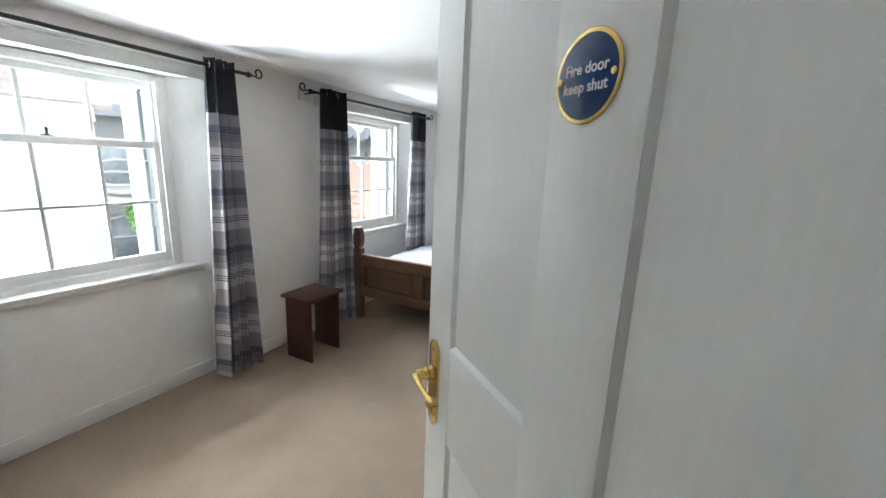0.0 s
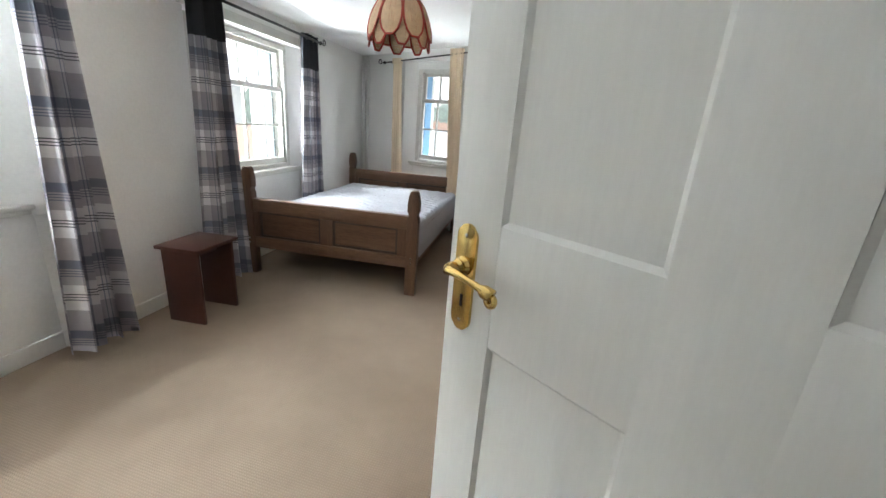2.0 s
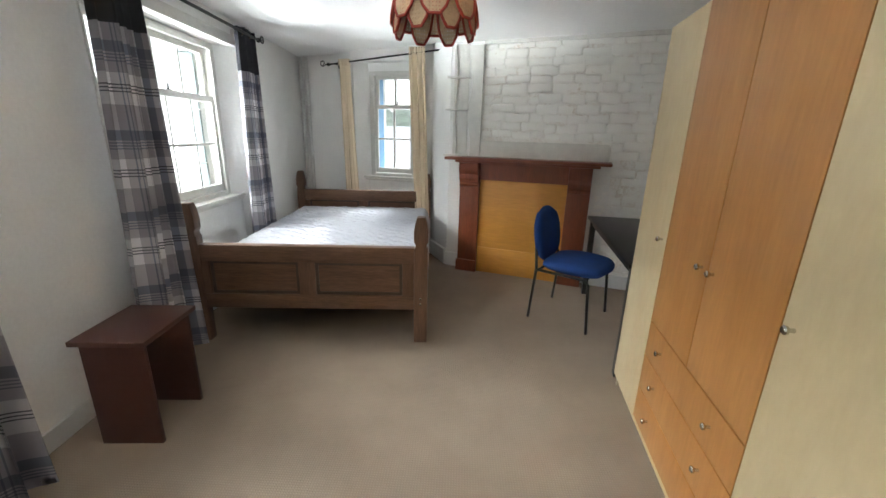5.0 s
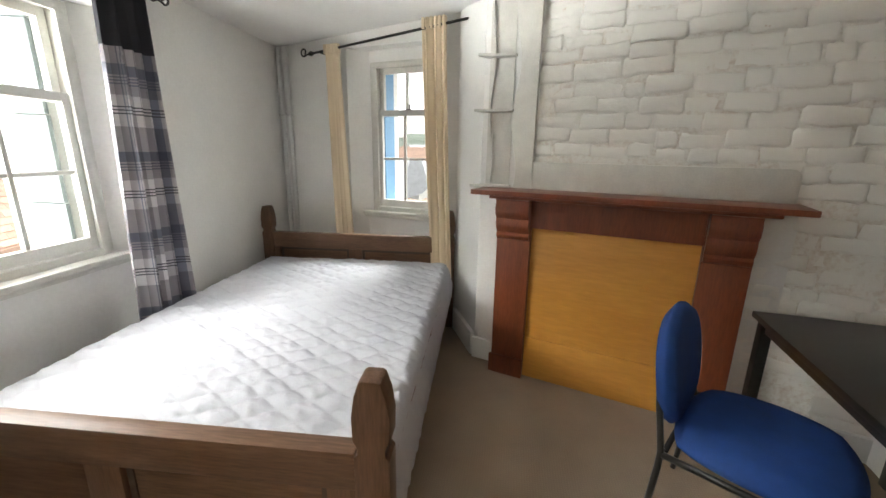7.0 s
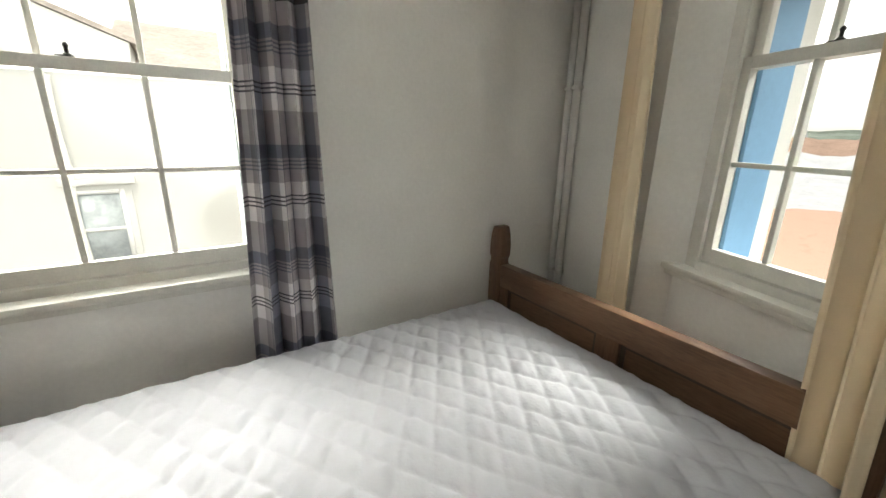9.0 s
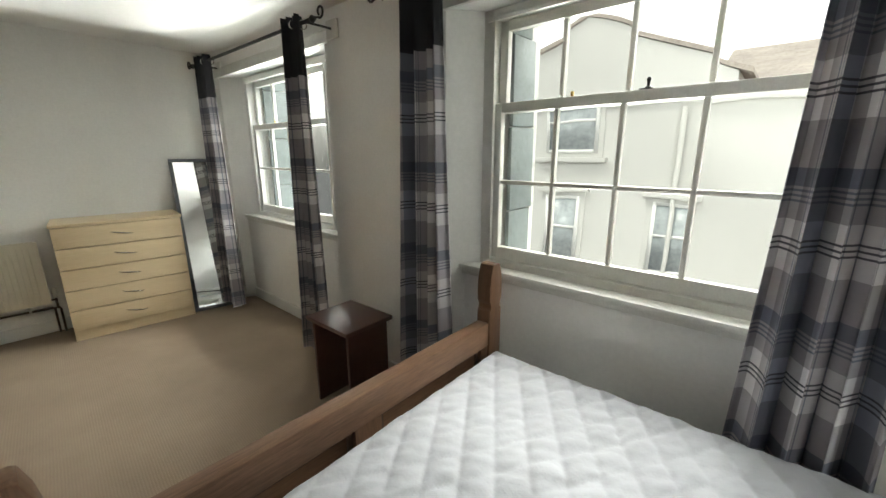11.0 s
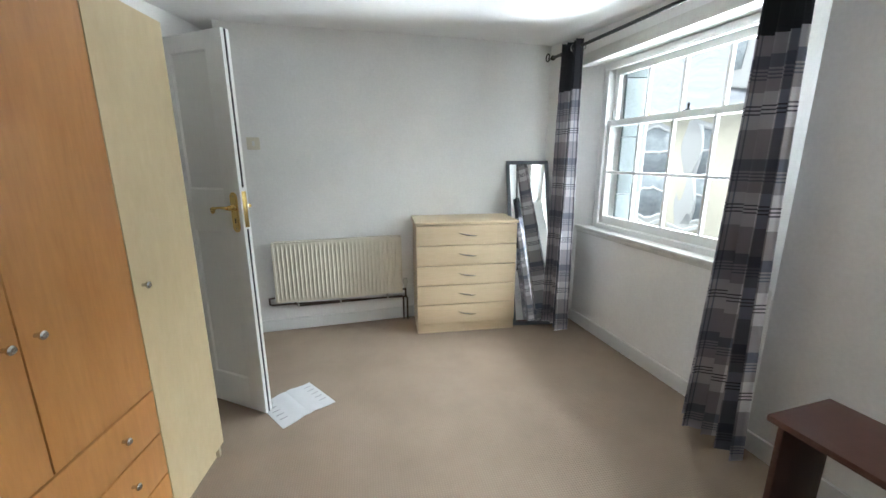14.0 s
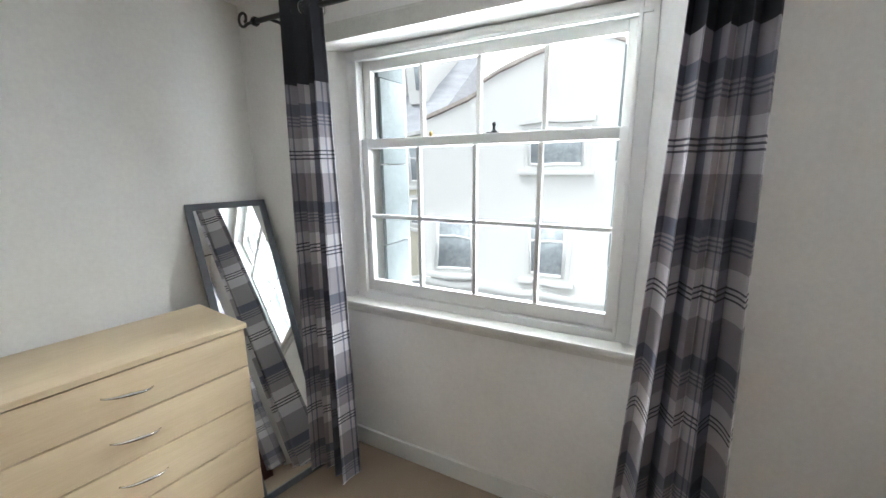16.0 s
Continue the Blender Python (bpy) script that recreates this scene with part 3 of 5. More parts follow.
sill(w3, -0.10, 0.70, -0.06, 0.02, 0.888, None)

# slate hanging on the outer cheeks of the windows, and the blue outer reveal of the narrow one
for k, (y, side, zt, deep_) in enumerate(((0.40, 1, 2.15, 0.21), (1.54, -1, 2.15, 0.12), (3.03, 1, 2.12, 0.21), (4.17, -1, 2.12, 0.19))):
    cheek = tagged(new("slate_cheek_%d" % (k + 1)), "grey slate-hung outer window cheek", "window reveal", kind="structure")
    cheek.matrix_world = pose(-0.26, y, 0)
    z = 0.70
    row = 0
    while z < zt:
        part("slate", box(-deep_ - 0.012 * (row % 2), 0.0, min(0, side * 0.022), max(0, side * 0.022), z, z + 0.425, 0.003,
                          pose(0, side * 0.004 * (row % 3), 0, 0.6 * side, 0, 0)), SLATE, cheek)
        z += 0.43
        row += 1
ob = setting("outer_reveal", box(0.915, 0.935, 0.27, 0.43, 0.7, 2.3), BLUEPAINT, "bright blue painted outer window reveal", "window reveal")
ob.matrix_world = NORTH


# ---------- curtains and rods ----------
def scroll(start, way, r=0.032):
    """A wrought scroll that leaves start along way and curls upwards."""
    s, w = Vector(start), Vector(way).normalized()
    pts = [s, s + 0.05 * w, s + 0.075 * w + Vector((0, 0, -0.006))]
    c = s + 0.085 * w + Vector((0, 0, 0.022))
    for k in range(14):
        a = radians(-100 + k * 26)
        rr = r * (1 - 0.035 * k)
        pts.append(c + rr * math.cos(a) * w + rr * math.sin(a) * Vector((0, 0, 1)))
    return pts


def curtain_rod(a, b, wall_way, label, r=0.011, blocks=True):
    a, b = Vector(a), Vector(b)
    rod = thing("curtain_rod", Matrix.Translation(a), label, "curtain rod")
    d = b - a
    u = d.normalized()
    part("pole", tube([Vector(), d], r, 10), IRON, rod)
    for s, w in ((Vector(), -u), (d, u)):
        fin = tube(scroll(s, w), 0.006, 8)
        lathe([(0.017, -0.012), (0.02, 0), (0.014, 0.012), (0.011, 0.02)], 10, Matrix.Translation(s + 0.01 * w) @ w.to_track_quat("Z", "Y").to_matrix().to_4x4(), fin)
        part("finial", fin, IRON, rod, "scrolled black iron finial")
    for s in (u * 0.07, d - u * 0.07):
        wv = Vector(wall_way)
        bm = tube([s, s + wv], 0.007, 8)
        tube([s + wv + Vector((0, 0, -0.035)), s + wv + Vector((0, 0, 0.035))], 0.010, 8, bm)
        part("bracket", bm, IRON, rod)
        if blocks:
            c = s + wv
            part("mounting_block", box(c.x - 0.003, c.x + 0.016, c.y - 0.055, c.y + 0.055, c.z - 0.055, c.z + 0.05, 0.004), OLD_GLOSS, rod, "white painted wooden block")
    return rod


def curtain(name, m, top, bottom, z1, z0, folds, label, mat, group, amp=0.036, eyelets=True, gather=1.9, lean=0.0, seed=0):
    """A hanging curtain: x across and y out of the wall; top and bottom are its spans at head and hem."""
    rnd = random.Random(seed)
    cur = thing(name, m, label, "curtain", group)
    bm = bmesh.new()
    uvl = bm.loops.layers.uv.new("UVMap")
    na, nz = folds * 16, 44
    phase = [rnd.uniform(-0.5, 0.5) for _ in range(6)]
    front, back, cloth = [], [], []
    for j in range(nz + 1):
        v = j / nz
        z = z1 + (z0 - z1) * v
        a0, a1 = (t + (b - t) * v ** 1.3 for t, b in zip(top, bottom))
        rowf, rowb, rowu = [], [], []
        for i in range(na + 1):
            s = i / na
            wob = 0.10 * math.sin(2.1 * v + phase[0]) + 0.12 * math.sin(1.7 * v + 4 * s + phase[1]) * v
            ph = folds * math.tau * s + wob * 2 + phase[2]
            open_ = amp * (0.85 + 0.35 * v + 0.3 * math.sin(7 * s + phase[3] + v))
            x = a0 + (a1 - a0) * (s + 0.03 * math.sin(2 * ph) * (s * (1 - s) * 4) ** 0.5 + 0.03 * math.sin(3 * s + 2.0 * v + phase[4]) * s * (1 - s) * 4)
            y = open_ * math.sin(ph) + 0.22 * open_ * math.sin(2.3 * ph + phase[5] + 1.5 * v) * (0.3 + 0.7 * v) + lean * v
            hem = 0.012 * math.sin(ph * 0.5 + 1) if j == nz else 0
            rowf.append(bm.verts.new((x, y, z + hem)))
            rowb.append(bm.verts.new((x + 0.001, y - 0.004, z + hem)))
            rowu.append((s * (top[1] - top[0]) * gather * 1.6, (z1 - z)))
        front.append(rowf), back.append(rowb), cloth.append(rowu)

    def quad(vs, uvs):
        f = bm.faces.new(vs)
        for loop, uv in zip(f.loops, uvs):
            loop[uvl].uv = uv

    for j in range(nz):
        for i in range(na):
            uvs = (cloth[j][i], cloth[j + 1][i], cloth[j + 1][i + 1], cloth[j][i + 1])
            quad((front[j][i], front[j + 1][i], front[j + 1][i + 1], front[j][i + 1]), uvs)
            quad((back[j][i], back[j][i + 1], back[j + 1][i + 1], back[j + 1][i]), (uvs[0], uvs[3], uvs[2], uvs[1]))
        for i in (0, na):
            quad((front[j][i], back[j][i], back[j + 1][i], front[j + 1][i]), (cloth[j][i], cloth[j][i], cloth[j + 1][i], cloth[j + 1][i]))
    for j in (0, nz):
        for i in range(na):
            quad((front[j][i], front[j][i + 1], back[j][i + 1], back[j][i]), (cloth[j][i], cloth[j][i + 1], cloth[j][i + 1], cloth[j][i]))
    part("cloth", bm, mat, cur, smooth=80)
    if eyelets:
        for k in range(folds):
            ring = [(0.024 * math.cos(q * math.tau / 16), 0, 0.024 * math.sin(q * math.tau / 16)) for q in range(16)]
            x = top[0] + (top[1] - top[0]) * (k + 0.5) / folds
            bm = tube(ring, 0.004, 6, closed=True)
            bmesh.ops.transform(bm, matrix=pose(x, 0.02 if k % 2 else -0.01, z1 - 0.045, 0, 0, 70), verts=bm.verts)
            part("eyelet", bm, CHROME, cur, "silver metal eyelet")
    else:
        tape = bmesh.new()
        for k in range(folds * 2):
            x = top[0] + (top[1] - top[0]) * (k + 0.5) / (folds * 2)
            boxm(tape, x - 0.010, x + 0.010, -0.02, 0.026, z1 - 0.06, z1 + 0.012, 0.005)
        part("pleat_heading", tape, mat, cur, "gathered cream pencil-pleat heading")
    return cur


curtain_rod((0.19, 0.10, 2.165), (0.19, 2.00, 2.155), (-0.185, 0, 0), "black iron curtain pole with scrolled ends")
curtain_rod((0.17, 2.58, 2.145), (0.17, 4.42, 2.145), (-0.165, 0, 0), "black iron curtain pole with scrolled ends by the bed")


def west_curtain(x, *args, **kw):
    """A curtain on the window wall, its cloth hung x metres from the wall."""
    c = curtain("curtain", pose(x, 0, 0, 0, 0, 90), *args, **kw)
    return c


# seen from the wall's own side x runs along the room; y is turned, which only mirrors the folds
west_curtain(0.19, (0.27, 0.47), (0.23, 0.51), 2.205, 0.06, 4, "grey check eyelet curtain with black heading by a mirror", PLAID, "grey check curtains", amp=0.046, seed=1)
west_curtain(0.19, (1.71, 1.89), (1.615, 1.955), 2.20, 0.07, 4, "grey check eyelet curtain with black heading beside a stool", PLAID, "grey check curtains", amp=0.04, seed=2)
west_curtain(0.17, (2.70, 2.95), (2.62, 3.02), 2.19, 0.07, 4, "grey check eyelet curtain with black heading at the bed's foot", PLAID, "grey check curtains", amp=0.046, seed=3)
west_curtain(0.125, (4.15, 4.40), (4.08, 4.45), 2.19, 0.06, 4, "grey check eyelet curtain with black heading behind the mattress", PLAID, "grey check curtains", amp=0.036, seed=4)

nrod_a, nrod_b = (0.44, 5.695, 2.165), (1.855, 5.22, 2.285)
curtain_rod(nrod_a, nrod_b, (0.03, 0.11, 0), "black iron curtain pole above the narrow window", r=0.009, blocks=False)
NROD = pose(0.44, 5.695, 0, 0, 0, -18.5)
curtain("curtain", NROD, (0.13, 0.27), (0.15, 0.35), 2.205, 0.30, 3, "long cream pencil-pleat curtain at the narrow window", CREAM, "cream curtains", amp=0.026, eyelets=False, seed=5)
curtain("curtain", NROD, (1.0, 1.19), (1.09, 1.27), 2.30, 0.30, 3, "long cream pencil-pleat curtain drawn beside the chimney breast", CREAM, "cream curtains", amp=0.026, eyelets=False, seed=6)

# heating pipes up the corner
for x, y, r in ((0.045, 5.90, 0.020), (0.115, 5.885, 0.022)):
    p = thing("wall_pipe", pose(x, y, 0), "white painted vertical pipe up the wall corner", "pipe", "corner pipes")
    part("pipe", tube([(0, 0, 0), (0, 0, 2.262)], r, 12), GLOSS, p)
    for z in (0.6, 1.7):
        part("clip", box(-r - 0.003, r + 0.003, -r - 0.002, 0.02, z, z + 0.018, 0.003), GLOSS, p)


# ---------- bed ----------
def bed_post(x, y, h, parent):
    """A square post with a notched, tapering head."""
    prof = [(0.046, 0), (0.046, h - 0.215), (0.036, h - 0.205), (0.036, h - 0.185), (0.047, h - 0.165), (0.048, h - 0.10), (0.040, h - 0.045), (0.027, h - 0.004), (0.018, h)]
    out = [(-a, z) for a, z in prof] + [(a, z) for a, z in prof[::-1]]
    bm = upright(out, -0.035, 0.035, 0.005)
    bmesh.ops.translate(bm, verts=bm.verts, vec=(x, y, 0))
    return part("bed_post", bm, BEDPOST, parent)


BED = pose(0.13, 3.19, 0, 0, 0, 0.3)
bed = thing("double_bed", BED, "brown stained pine double bed frame with panelled footboard", "bed")
for x, y, h in ((0.0, 0, 0.955), (1.49, 0, 0.895), (0.0, 2.19, 0.965), (1.49, 2.19, 0.965)):
    bed_post(x, y, h, bed)


def board_frame(y, z0, z1, zp0, zp1, parent, name):
    """Head or foot: rails and uprights with two fielded panels let in."""
    rails = part(name, box(0.045, 1.445, y - 0.030, y + 0.030, zp1, z1, 0.007), BEDWOOD, parent)
    part("rail", box(0.045, 1.445, y - 0.027, y + 0.027, z0, zp0, 0.006), BEDWOOD, rails)
    for a, b in ((0.045, 0.095), (0.675, 0.785), (1.365, 1.445)):
        part("muntin", box(a, b, y - 0.026, y + 0.026, zp0, zp1, 0.005), BEDPOST, rails)
    for a, b in ((0.095, 0.675), (0.785, 1.365)):
        bm = box(a, b, y - 0.004, y + 0.004, zp0, zp1)
        fields = [f for f in bm.faces if abs(f.normal.y) > 0.9]
        bmesh.ops.inset_region(bm, faces=fields, thickness=0.024)
        bmesh.ops.inset_region(bm, faces=fields, thickness=0.022)
        for f in fields:
            for v in f.verts:
                v.co.y += 0.015 * (1 if f.normal.y > 0 else -1)
        panel = part("panel", bm, BEDWOOD, rails, smooth=None)
        # dark strips that draw the shadow gap round each panel
        for s in (-1, 1):
            bead = bmesh.new()
            ya, yb = sorted((s * 0.003, s * 0.009))
            for x0, x1, w0, w1 in ((a, b, zp0, zp0 + 0.02), (a, b, zp1 - 0.02, zp1), (a, a + 0.02, zp0 + 0.02, zp1 - 0.02), (b - 0.02, b, zp0 + 0.02, zp1 - 0.02)):
                boxm(bead, x0, x1, y + ya, y + yb, w0, w1)
            part("bead", bead, BEADSHADE, rails, "bead round the panel, coloured dark as its shadow gap", smooth=None)
    return rails


board_frame(0.0, 0.245, 0.688, 0.345, 0.575, bed, "footboard")
board_frame(2.19, 0.25, 0.755, 0.355, 0.63, bed, "headboard")
for x in (0.0, 1.49):
    part("side_rail", box(x - 0.013, x + 0.013, 0.036, 2.154, 0.24, 0.375, 0.004), BEDPOST, bed)
for k in range(11):
    part("slat", box(0.014, 1.476, 0.12 + k * 0.19, 0.19 + k * 0.19, 0.325, 0.345, 0.002), BEDWOOD, bed)
for z in (0.29, 0.33):
    for x in (0.0, 1.49):
        part("bolt_cap", lathe([(0.008, 0), (0.009, 0.002), (0.006, 0.004)], 10, pose(x, -0.035, z, 90)), CHROME, bed)

# quilted mattress
mat_ob = thing("mattress", BED @ pose(0.012, 0.042, 0.377), "bare white quilted mattress with gathered edges", "mattress")
W_M, L_M, H_M = 1.492, 2.095, 0.183
qb = bmesh.new()
na, nl = 200, 270
rows_ = []


def edge_drop(d):
    return 0.045 * (1 - math.sqrt(max(0.0, 1 - (1 - min(d / 0.05, 1)) ** 2)))


for j in range(nl + 1):
    row = []
    for i in range(na + 1):
        x, y = W_M * i / na, L_M * j / nl
        d = min(x, W_M - x, y, L_M - y)
        p, q = x / 0.177 + y / 0.116, x / 0.177 - y / 0.116
        puff = abs(math.sin(math.pi * p)) ** 0.4 * abs(math.sin(math.pi * q)) ** 0.4
        crease = noise.noise(Vector((x * 26 + 14 * y, y * 9 - 5 * x, 1.7))) * 0.0055 + noise.noise(Vector((x * 11, y * 34 + 14 * x, 4.1))) * 0.004
        wave = noise.noise(Vector((x * 1.7, y * 1.5, 8))) * 0.010
        z = H_M - edge_drop(d) + 0.014 * puff * min(d / 0.05, 1) + crease * min(d / 0.03, 1) + wave
        row.append(qb.verts.new((x, y, z)))
    rows_.append(row)
for j in range(nl):
    for i in range(na):
        qb.faces.new((rows_[j][i], rows_[j][i + 1], rows_[j + 1][i + 1], rows_[j + 1][i]))
part("quilted_top", qb, QUILT, mat_ob, smooth=60)
sb = bmesh.new()
per = [(i / 60 * W_M, 0) for i in range(60)] + [(W_M, i / 90 * L_M) for i in range(90)] + [(W_M * (1 - i / 60), L_M) for i in range(60)] + [(0, L_M * (1 - i / 90)) for i in range(90)]
rings = []
for k in range(7):
    out = 0.010 * math.sin(math.pi * k / 6)
    ring = []
    for n, (x, y) in enumerate(per):
        cx, cy = x - W_M / 2, y - L_M / 2
        hang = 0.075 if cx > W_M / 2 - 0.01 and 0.05 < y < L_M - 0.05 else 0.0
        z = (H_M - 0.042) - (H_M - 0.042 + hang) * k / 6
        ruck = 0.004 * math.sin(n * 1.9) * (0.4 + k / 6) + 0.24 * hang * min(k / 3, 1) + 0.004 * noise.noise(Vector((x * 8, y * 8, k * 0.6)))
        ring.append(sb.verts.new((x + (out + ruck) * (1 if cx > 0 else -1) * (abs(cx) > W_M / 2 - 0.01), y + (out + ruck) * (1 if cy > 0 else -1) * (abs(cy) > L_M / 2 - 0.01), z)))
    rings.append(ring)
for a, b in zip(rings, rings[1:]):
    for n in range(len(per)):
        sb.faces.new((a[n], b[n], b[(n + 1) % len(per)], a[(n + 1) % len(per)]))
part("side_band", sb, QUILT, mat_ob, "white mattress side with gathered hem", smooth=70)


# ---------- stool ----------
stool = thing("stool", pose(0.33, 2.375, 0, 0, 0, 1), "dark mahogany side stool with slab ends", "stool")
part("seat_top", box(-0.16, 0.16, -0.19, 0.19, 0.513, 0.538, 0.006), MAHOGANY, stool)
for y in (-0.165, 0.145):
    part("slab_leg", box(-0.135, 0.135, y, y + 0.02, 0, 0.513, 0.003), MAHOGANY, stool)
part("stretcher", box(-0.012, 0.012, -0.145, 0.145, 0.43, 0.513, 0.002), MAHOGANY, stool)

# ---------- wardrobe ----------
WD = pose(2.49, 1.18, 0, 0, 0, 78.9)           # x along its front, away from the door; y into the room
wd = thing("wardrobe", WD, "pale maple and golden beech wardrobe with drawers", "wardrobe")
WL, WH = 1.565, 1.915
part("side_panel", box(0, 0.018, -0.58, -0.02, 0, WH, 0.001), OLIVE, wd, "duller wooden side panel")
part("side_panel", box(WL - 0.018, WL, -0.58, -0.02, 0, WH, 0.001), OLIVE, wd)
part("top_panel", box(0.018, WL - 0.018, -0.58, -0.02, WH - 0.02, WH, 0.001), MAPLE, wd)
part("back_panel", box(0.018, WL - 0.018, -0.58, -0.572, 0.05, WH - 0.02), OLIVE, wd)
part("plinth", box(0.018, WL - 0.018, -0.05, -0.035, 0, 0.07, 0.001), MAPLE, wd)
part("base_panel", box(0.018, WL - 0.018, -0.57, -0.022, 0.07, 0.088), MAPLE, wd)
cw = WL / 4


def knob(x, z, parent):
    m = pose(x, 0, z, -90)
    part("knob", lathe([(0.006, 0), (0.005, 0.012), (0.011, 0.016), (0.012, 0.022), (0.008, 0.026)], 12, m), CHROME, parent, "small chrome knob")


for k, mat in enumerate((MAPLE, BEECH, BEECH, MAPLE)):
    lo = 0.075 if k in (0, 3) else 0.612
    dr = part("door", box(k * cw + 0.0025, (k + 1) * cw - 0.0025, -0.019, 0, lo, WH - 0.003, 0.0015), mat, wd,
              "pale maple door" if mat is MAPLE else "golden beech door")
    kx = {0: cw - 0.045, 1: 2 * cw - 0.04, 2: 2 * cw + 0.04, 3: 3 * cw + 0.045}[k]
    knob(kx, 0.985, dr)
for k in range(3):
    dh = (0.608 - 0.09) / 3
    dr = part("drawer", box(cw + 0.0025, 3 * cw - 0.0025, -0.019, 0, 0.09 + k * dh + 0.0028, 0.09 + (k + 1) * dh - 0.0028, 0.0015), BEECH, wd, "golden beech drawer")
    for x in (cw + 0.17, 3 * cw - 0.17):
        knob(x, 0.09 + (k + 0.55) * dh, dr)

# ---------- chest of drawers ----------
ch = thing("chest_of_drawers", pose(0.456, -0.163, 0, 0, 0, -7.0), "pale beech five-drawer chest against the wall", "chest of drawers")
CW, CD = 0.81, 0.40
for x in (0.0, CW - 0.016):
    part("side_panel", box(x, x + 0.016, 0, CD - 0.018, 0, 0.905, 0.001), CHESTWOOD, ch)
part("back_panel", box(0.016, CW - 0.016, 0, 0.006, 0.02, 0.905), CHESTWOOD, ch)
part("top", box(-0.008, CW + 0.008, -0.004, CD + 0.008, 0.905, 0.927, 0.004), CHESTWOOD, ch)
part("plinth", box(0.0, CW, CD - 0.035, CD - 0.018, 0, 0.082, 0.001), CHESTWOOD, ch)
for k in range(5):
    z0 = 0.085 + k * 0.1635
    dr = part("drawer", box(0.002, CW - 0.002, CD - 0.0175, CD, z0 + 0.003, z0 + 0.1595, 0.0015), CHESTWOOD, ch)
    pts = [(CW / 2 + 0.07 * s, CD + 0.004 + 0.022 * (1 - s ** 4), z0 + 0.085 + 0.012 * s) for s in np.linspace(-1, 1, 13)]
    part("handle", tube(pts, 0.005, 8, taper=[0.003 + 0.004 * (1 - abs(s)) for s in np.linspace(-1, 1, 13)]), CHROME, dr, "bowed chrome handle")

# ---------- leaning mirror ----------
mir = thing("mirror", pose(0.115, 0.262, 0.004, 19.0, 0, -12), "tall grey-framed mirror leaning in the corner", "mirror")
MW, MH, MF = 0.385, 1.455, 0.032
part("backing", box(0.01, MW - 0.01, -0.012, 0.0, 0.01, MH - 0.01), GREYFRAME, mir)
for a in ((0, MW, MH - MF, MH), (0, MW, 0, MF), (0, MF, MF, MH - MF), (MW - MF, MW, MF, MH - MF)):
    part("frame_rail", box(a[0], a[1], -0.012, 0.012, a[2], a[3], 0.003), GREYFRAME, mir)
part("glass", box(MF - 0.004, MW - MF + 0.004, 0.001, 0.005, MF - 0.004, MH - MF + 0.004), MIRROR, mir, "silvered mirror glass", smooth=None)

# ---------- radiator ----------
RX0, RX1, RZ0, RZ1 = 1.375, 2.405, 0.265, 0.765
rad = thing("radiator", pose(RX0, -0.27, 0), "cream enamelled panel radiator under a light switch", "radiator")
nrib = 31
RL = RX1 - RX0
rb = bmesh.new()
seg = nrib * 8
cols_ = []
for i in range(seg + 1):
    x = 0.02 + (RL - 0.04) * i / seg
    dpt = 0.009 * max(0.0, math.sin(math.tau * i / 8)) ** 0.6 if 4 < i < seg - 4 else 0
    cols_.append([rb.verts.new((x, 0.085 + dy * dpt, z)) for z, dy in ((RZ0, 0), (RZ0 + 0.03, 0), (RZ0 + 0.05, 1), (RZ1 - 0.05, 1), (RZ1 - 0.03, 0), (RZ1 - 0.005, 0))])
for a, b in zip(cols_, cols_[1:]):
    for k in range(5):
        rb.faces.new((a[k], b[k], b[k + 1], a[k + 1]))
part("front_panel", rb, RADIATOR, rad, "ribbed cream front panel", smooth=60)
part("rear_panel", box(0.02, RL - 0.02, 0.035, 0.08, RZ0, RZ1 - 0.006, 0.004), RADIATOR, rad)
part("side_cover", box(0, 0.02, 0.03, 0.088, RZ0, RZ1, 0.003), RADIATOR, rad), part("side_cover", box(RL - 0.02, RL, 0.03, 0.088, RZ0, RZ1, 0.003), RADIATOR, rad)
for y in (0.028, 0.082):
    part("top_edge", box(0.02, RL - 0.02, y, y + 0.006, RZ1 - 0.006, RZ1 + 0.003, 0.001), RADIATOR, rad)
gr = bmesh.new()
for k in range(34):
    x = 0.035 + k * (RL - 0.07) / 33
    boxm(gr, x - 0.004, x + 0.004, 0.034, 0.082, RZ1 - 0.003, RZ1 + 0.001)
part("top_grille", gr, RADIATOR, rad)
for x in (0.15, RL - 0.15):
    part("bracket", box(x, x + 0.03, 0.0, 0.036, RZ0 + 0.08, RZ0 + 0.40), RADIATOR, rad)
valve = part("valve", lathe([(0.012, 0), (0.012, 0.03), (0.019, 0.034), (0.019, 0.075), (0.016, 0.082), (0.006, 0.084)], 14, pose(-0.03, 0.062, RZ0 + 0.035)), OLD_GLOSS, rad, "white thermostatic valve")
pp = tube([(-0.03, 0.062, RZ0 + 0.04), (-0.03, 0.062, 0.215), (-0.045, 0.055, 0.2), (-0.045, 0.055, 0.0)], 0.008, 8)
tube([(-0.03, 0.062, RZ0 + 0.02), (0.03, 0.062, RZ0 + 0.02)], 0.008, 8, pp)
part("feed_pipe", pp, PIPE, rad)
run = tube([(-0.012, 0.045, 0.0), (-0.012, 0.045, 0.205), (0.0, 0.045, 0.218), (RL - 0.16, 0.045, 0.218), (RL - 0.14, 0.045, 0.24), (RL - 0.14, 0.05, RZ0 + 0.01)], 0.008, 8)
part("low_pipe", run, PIPE, rad)
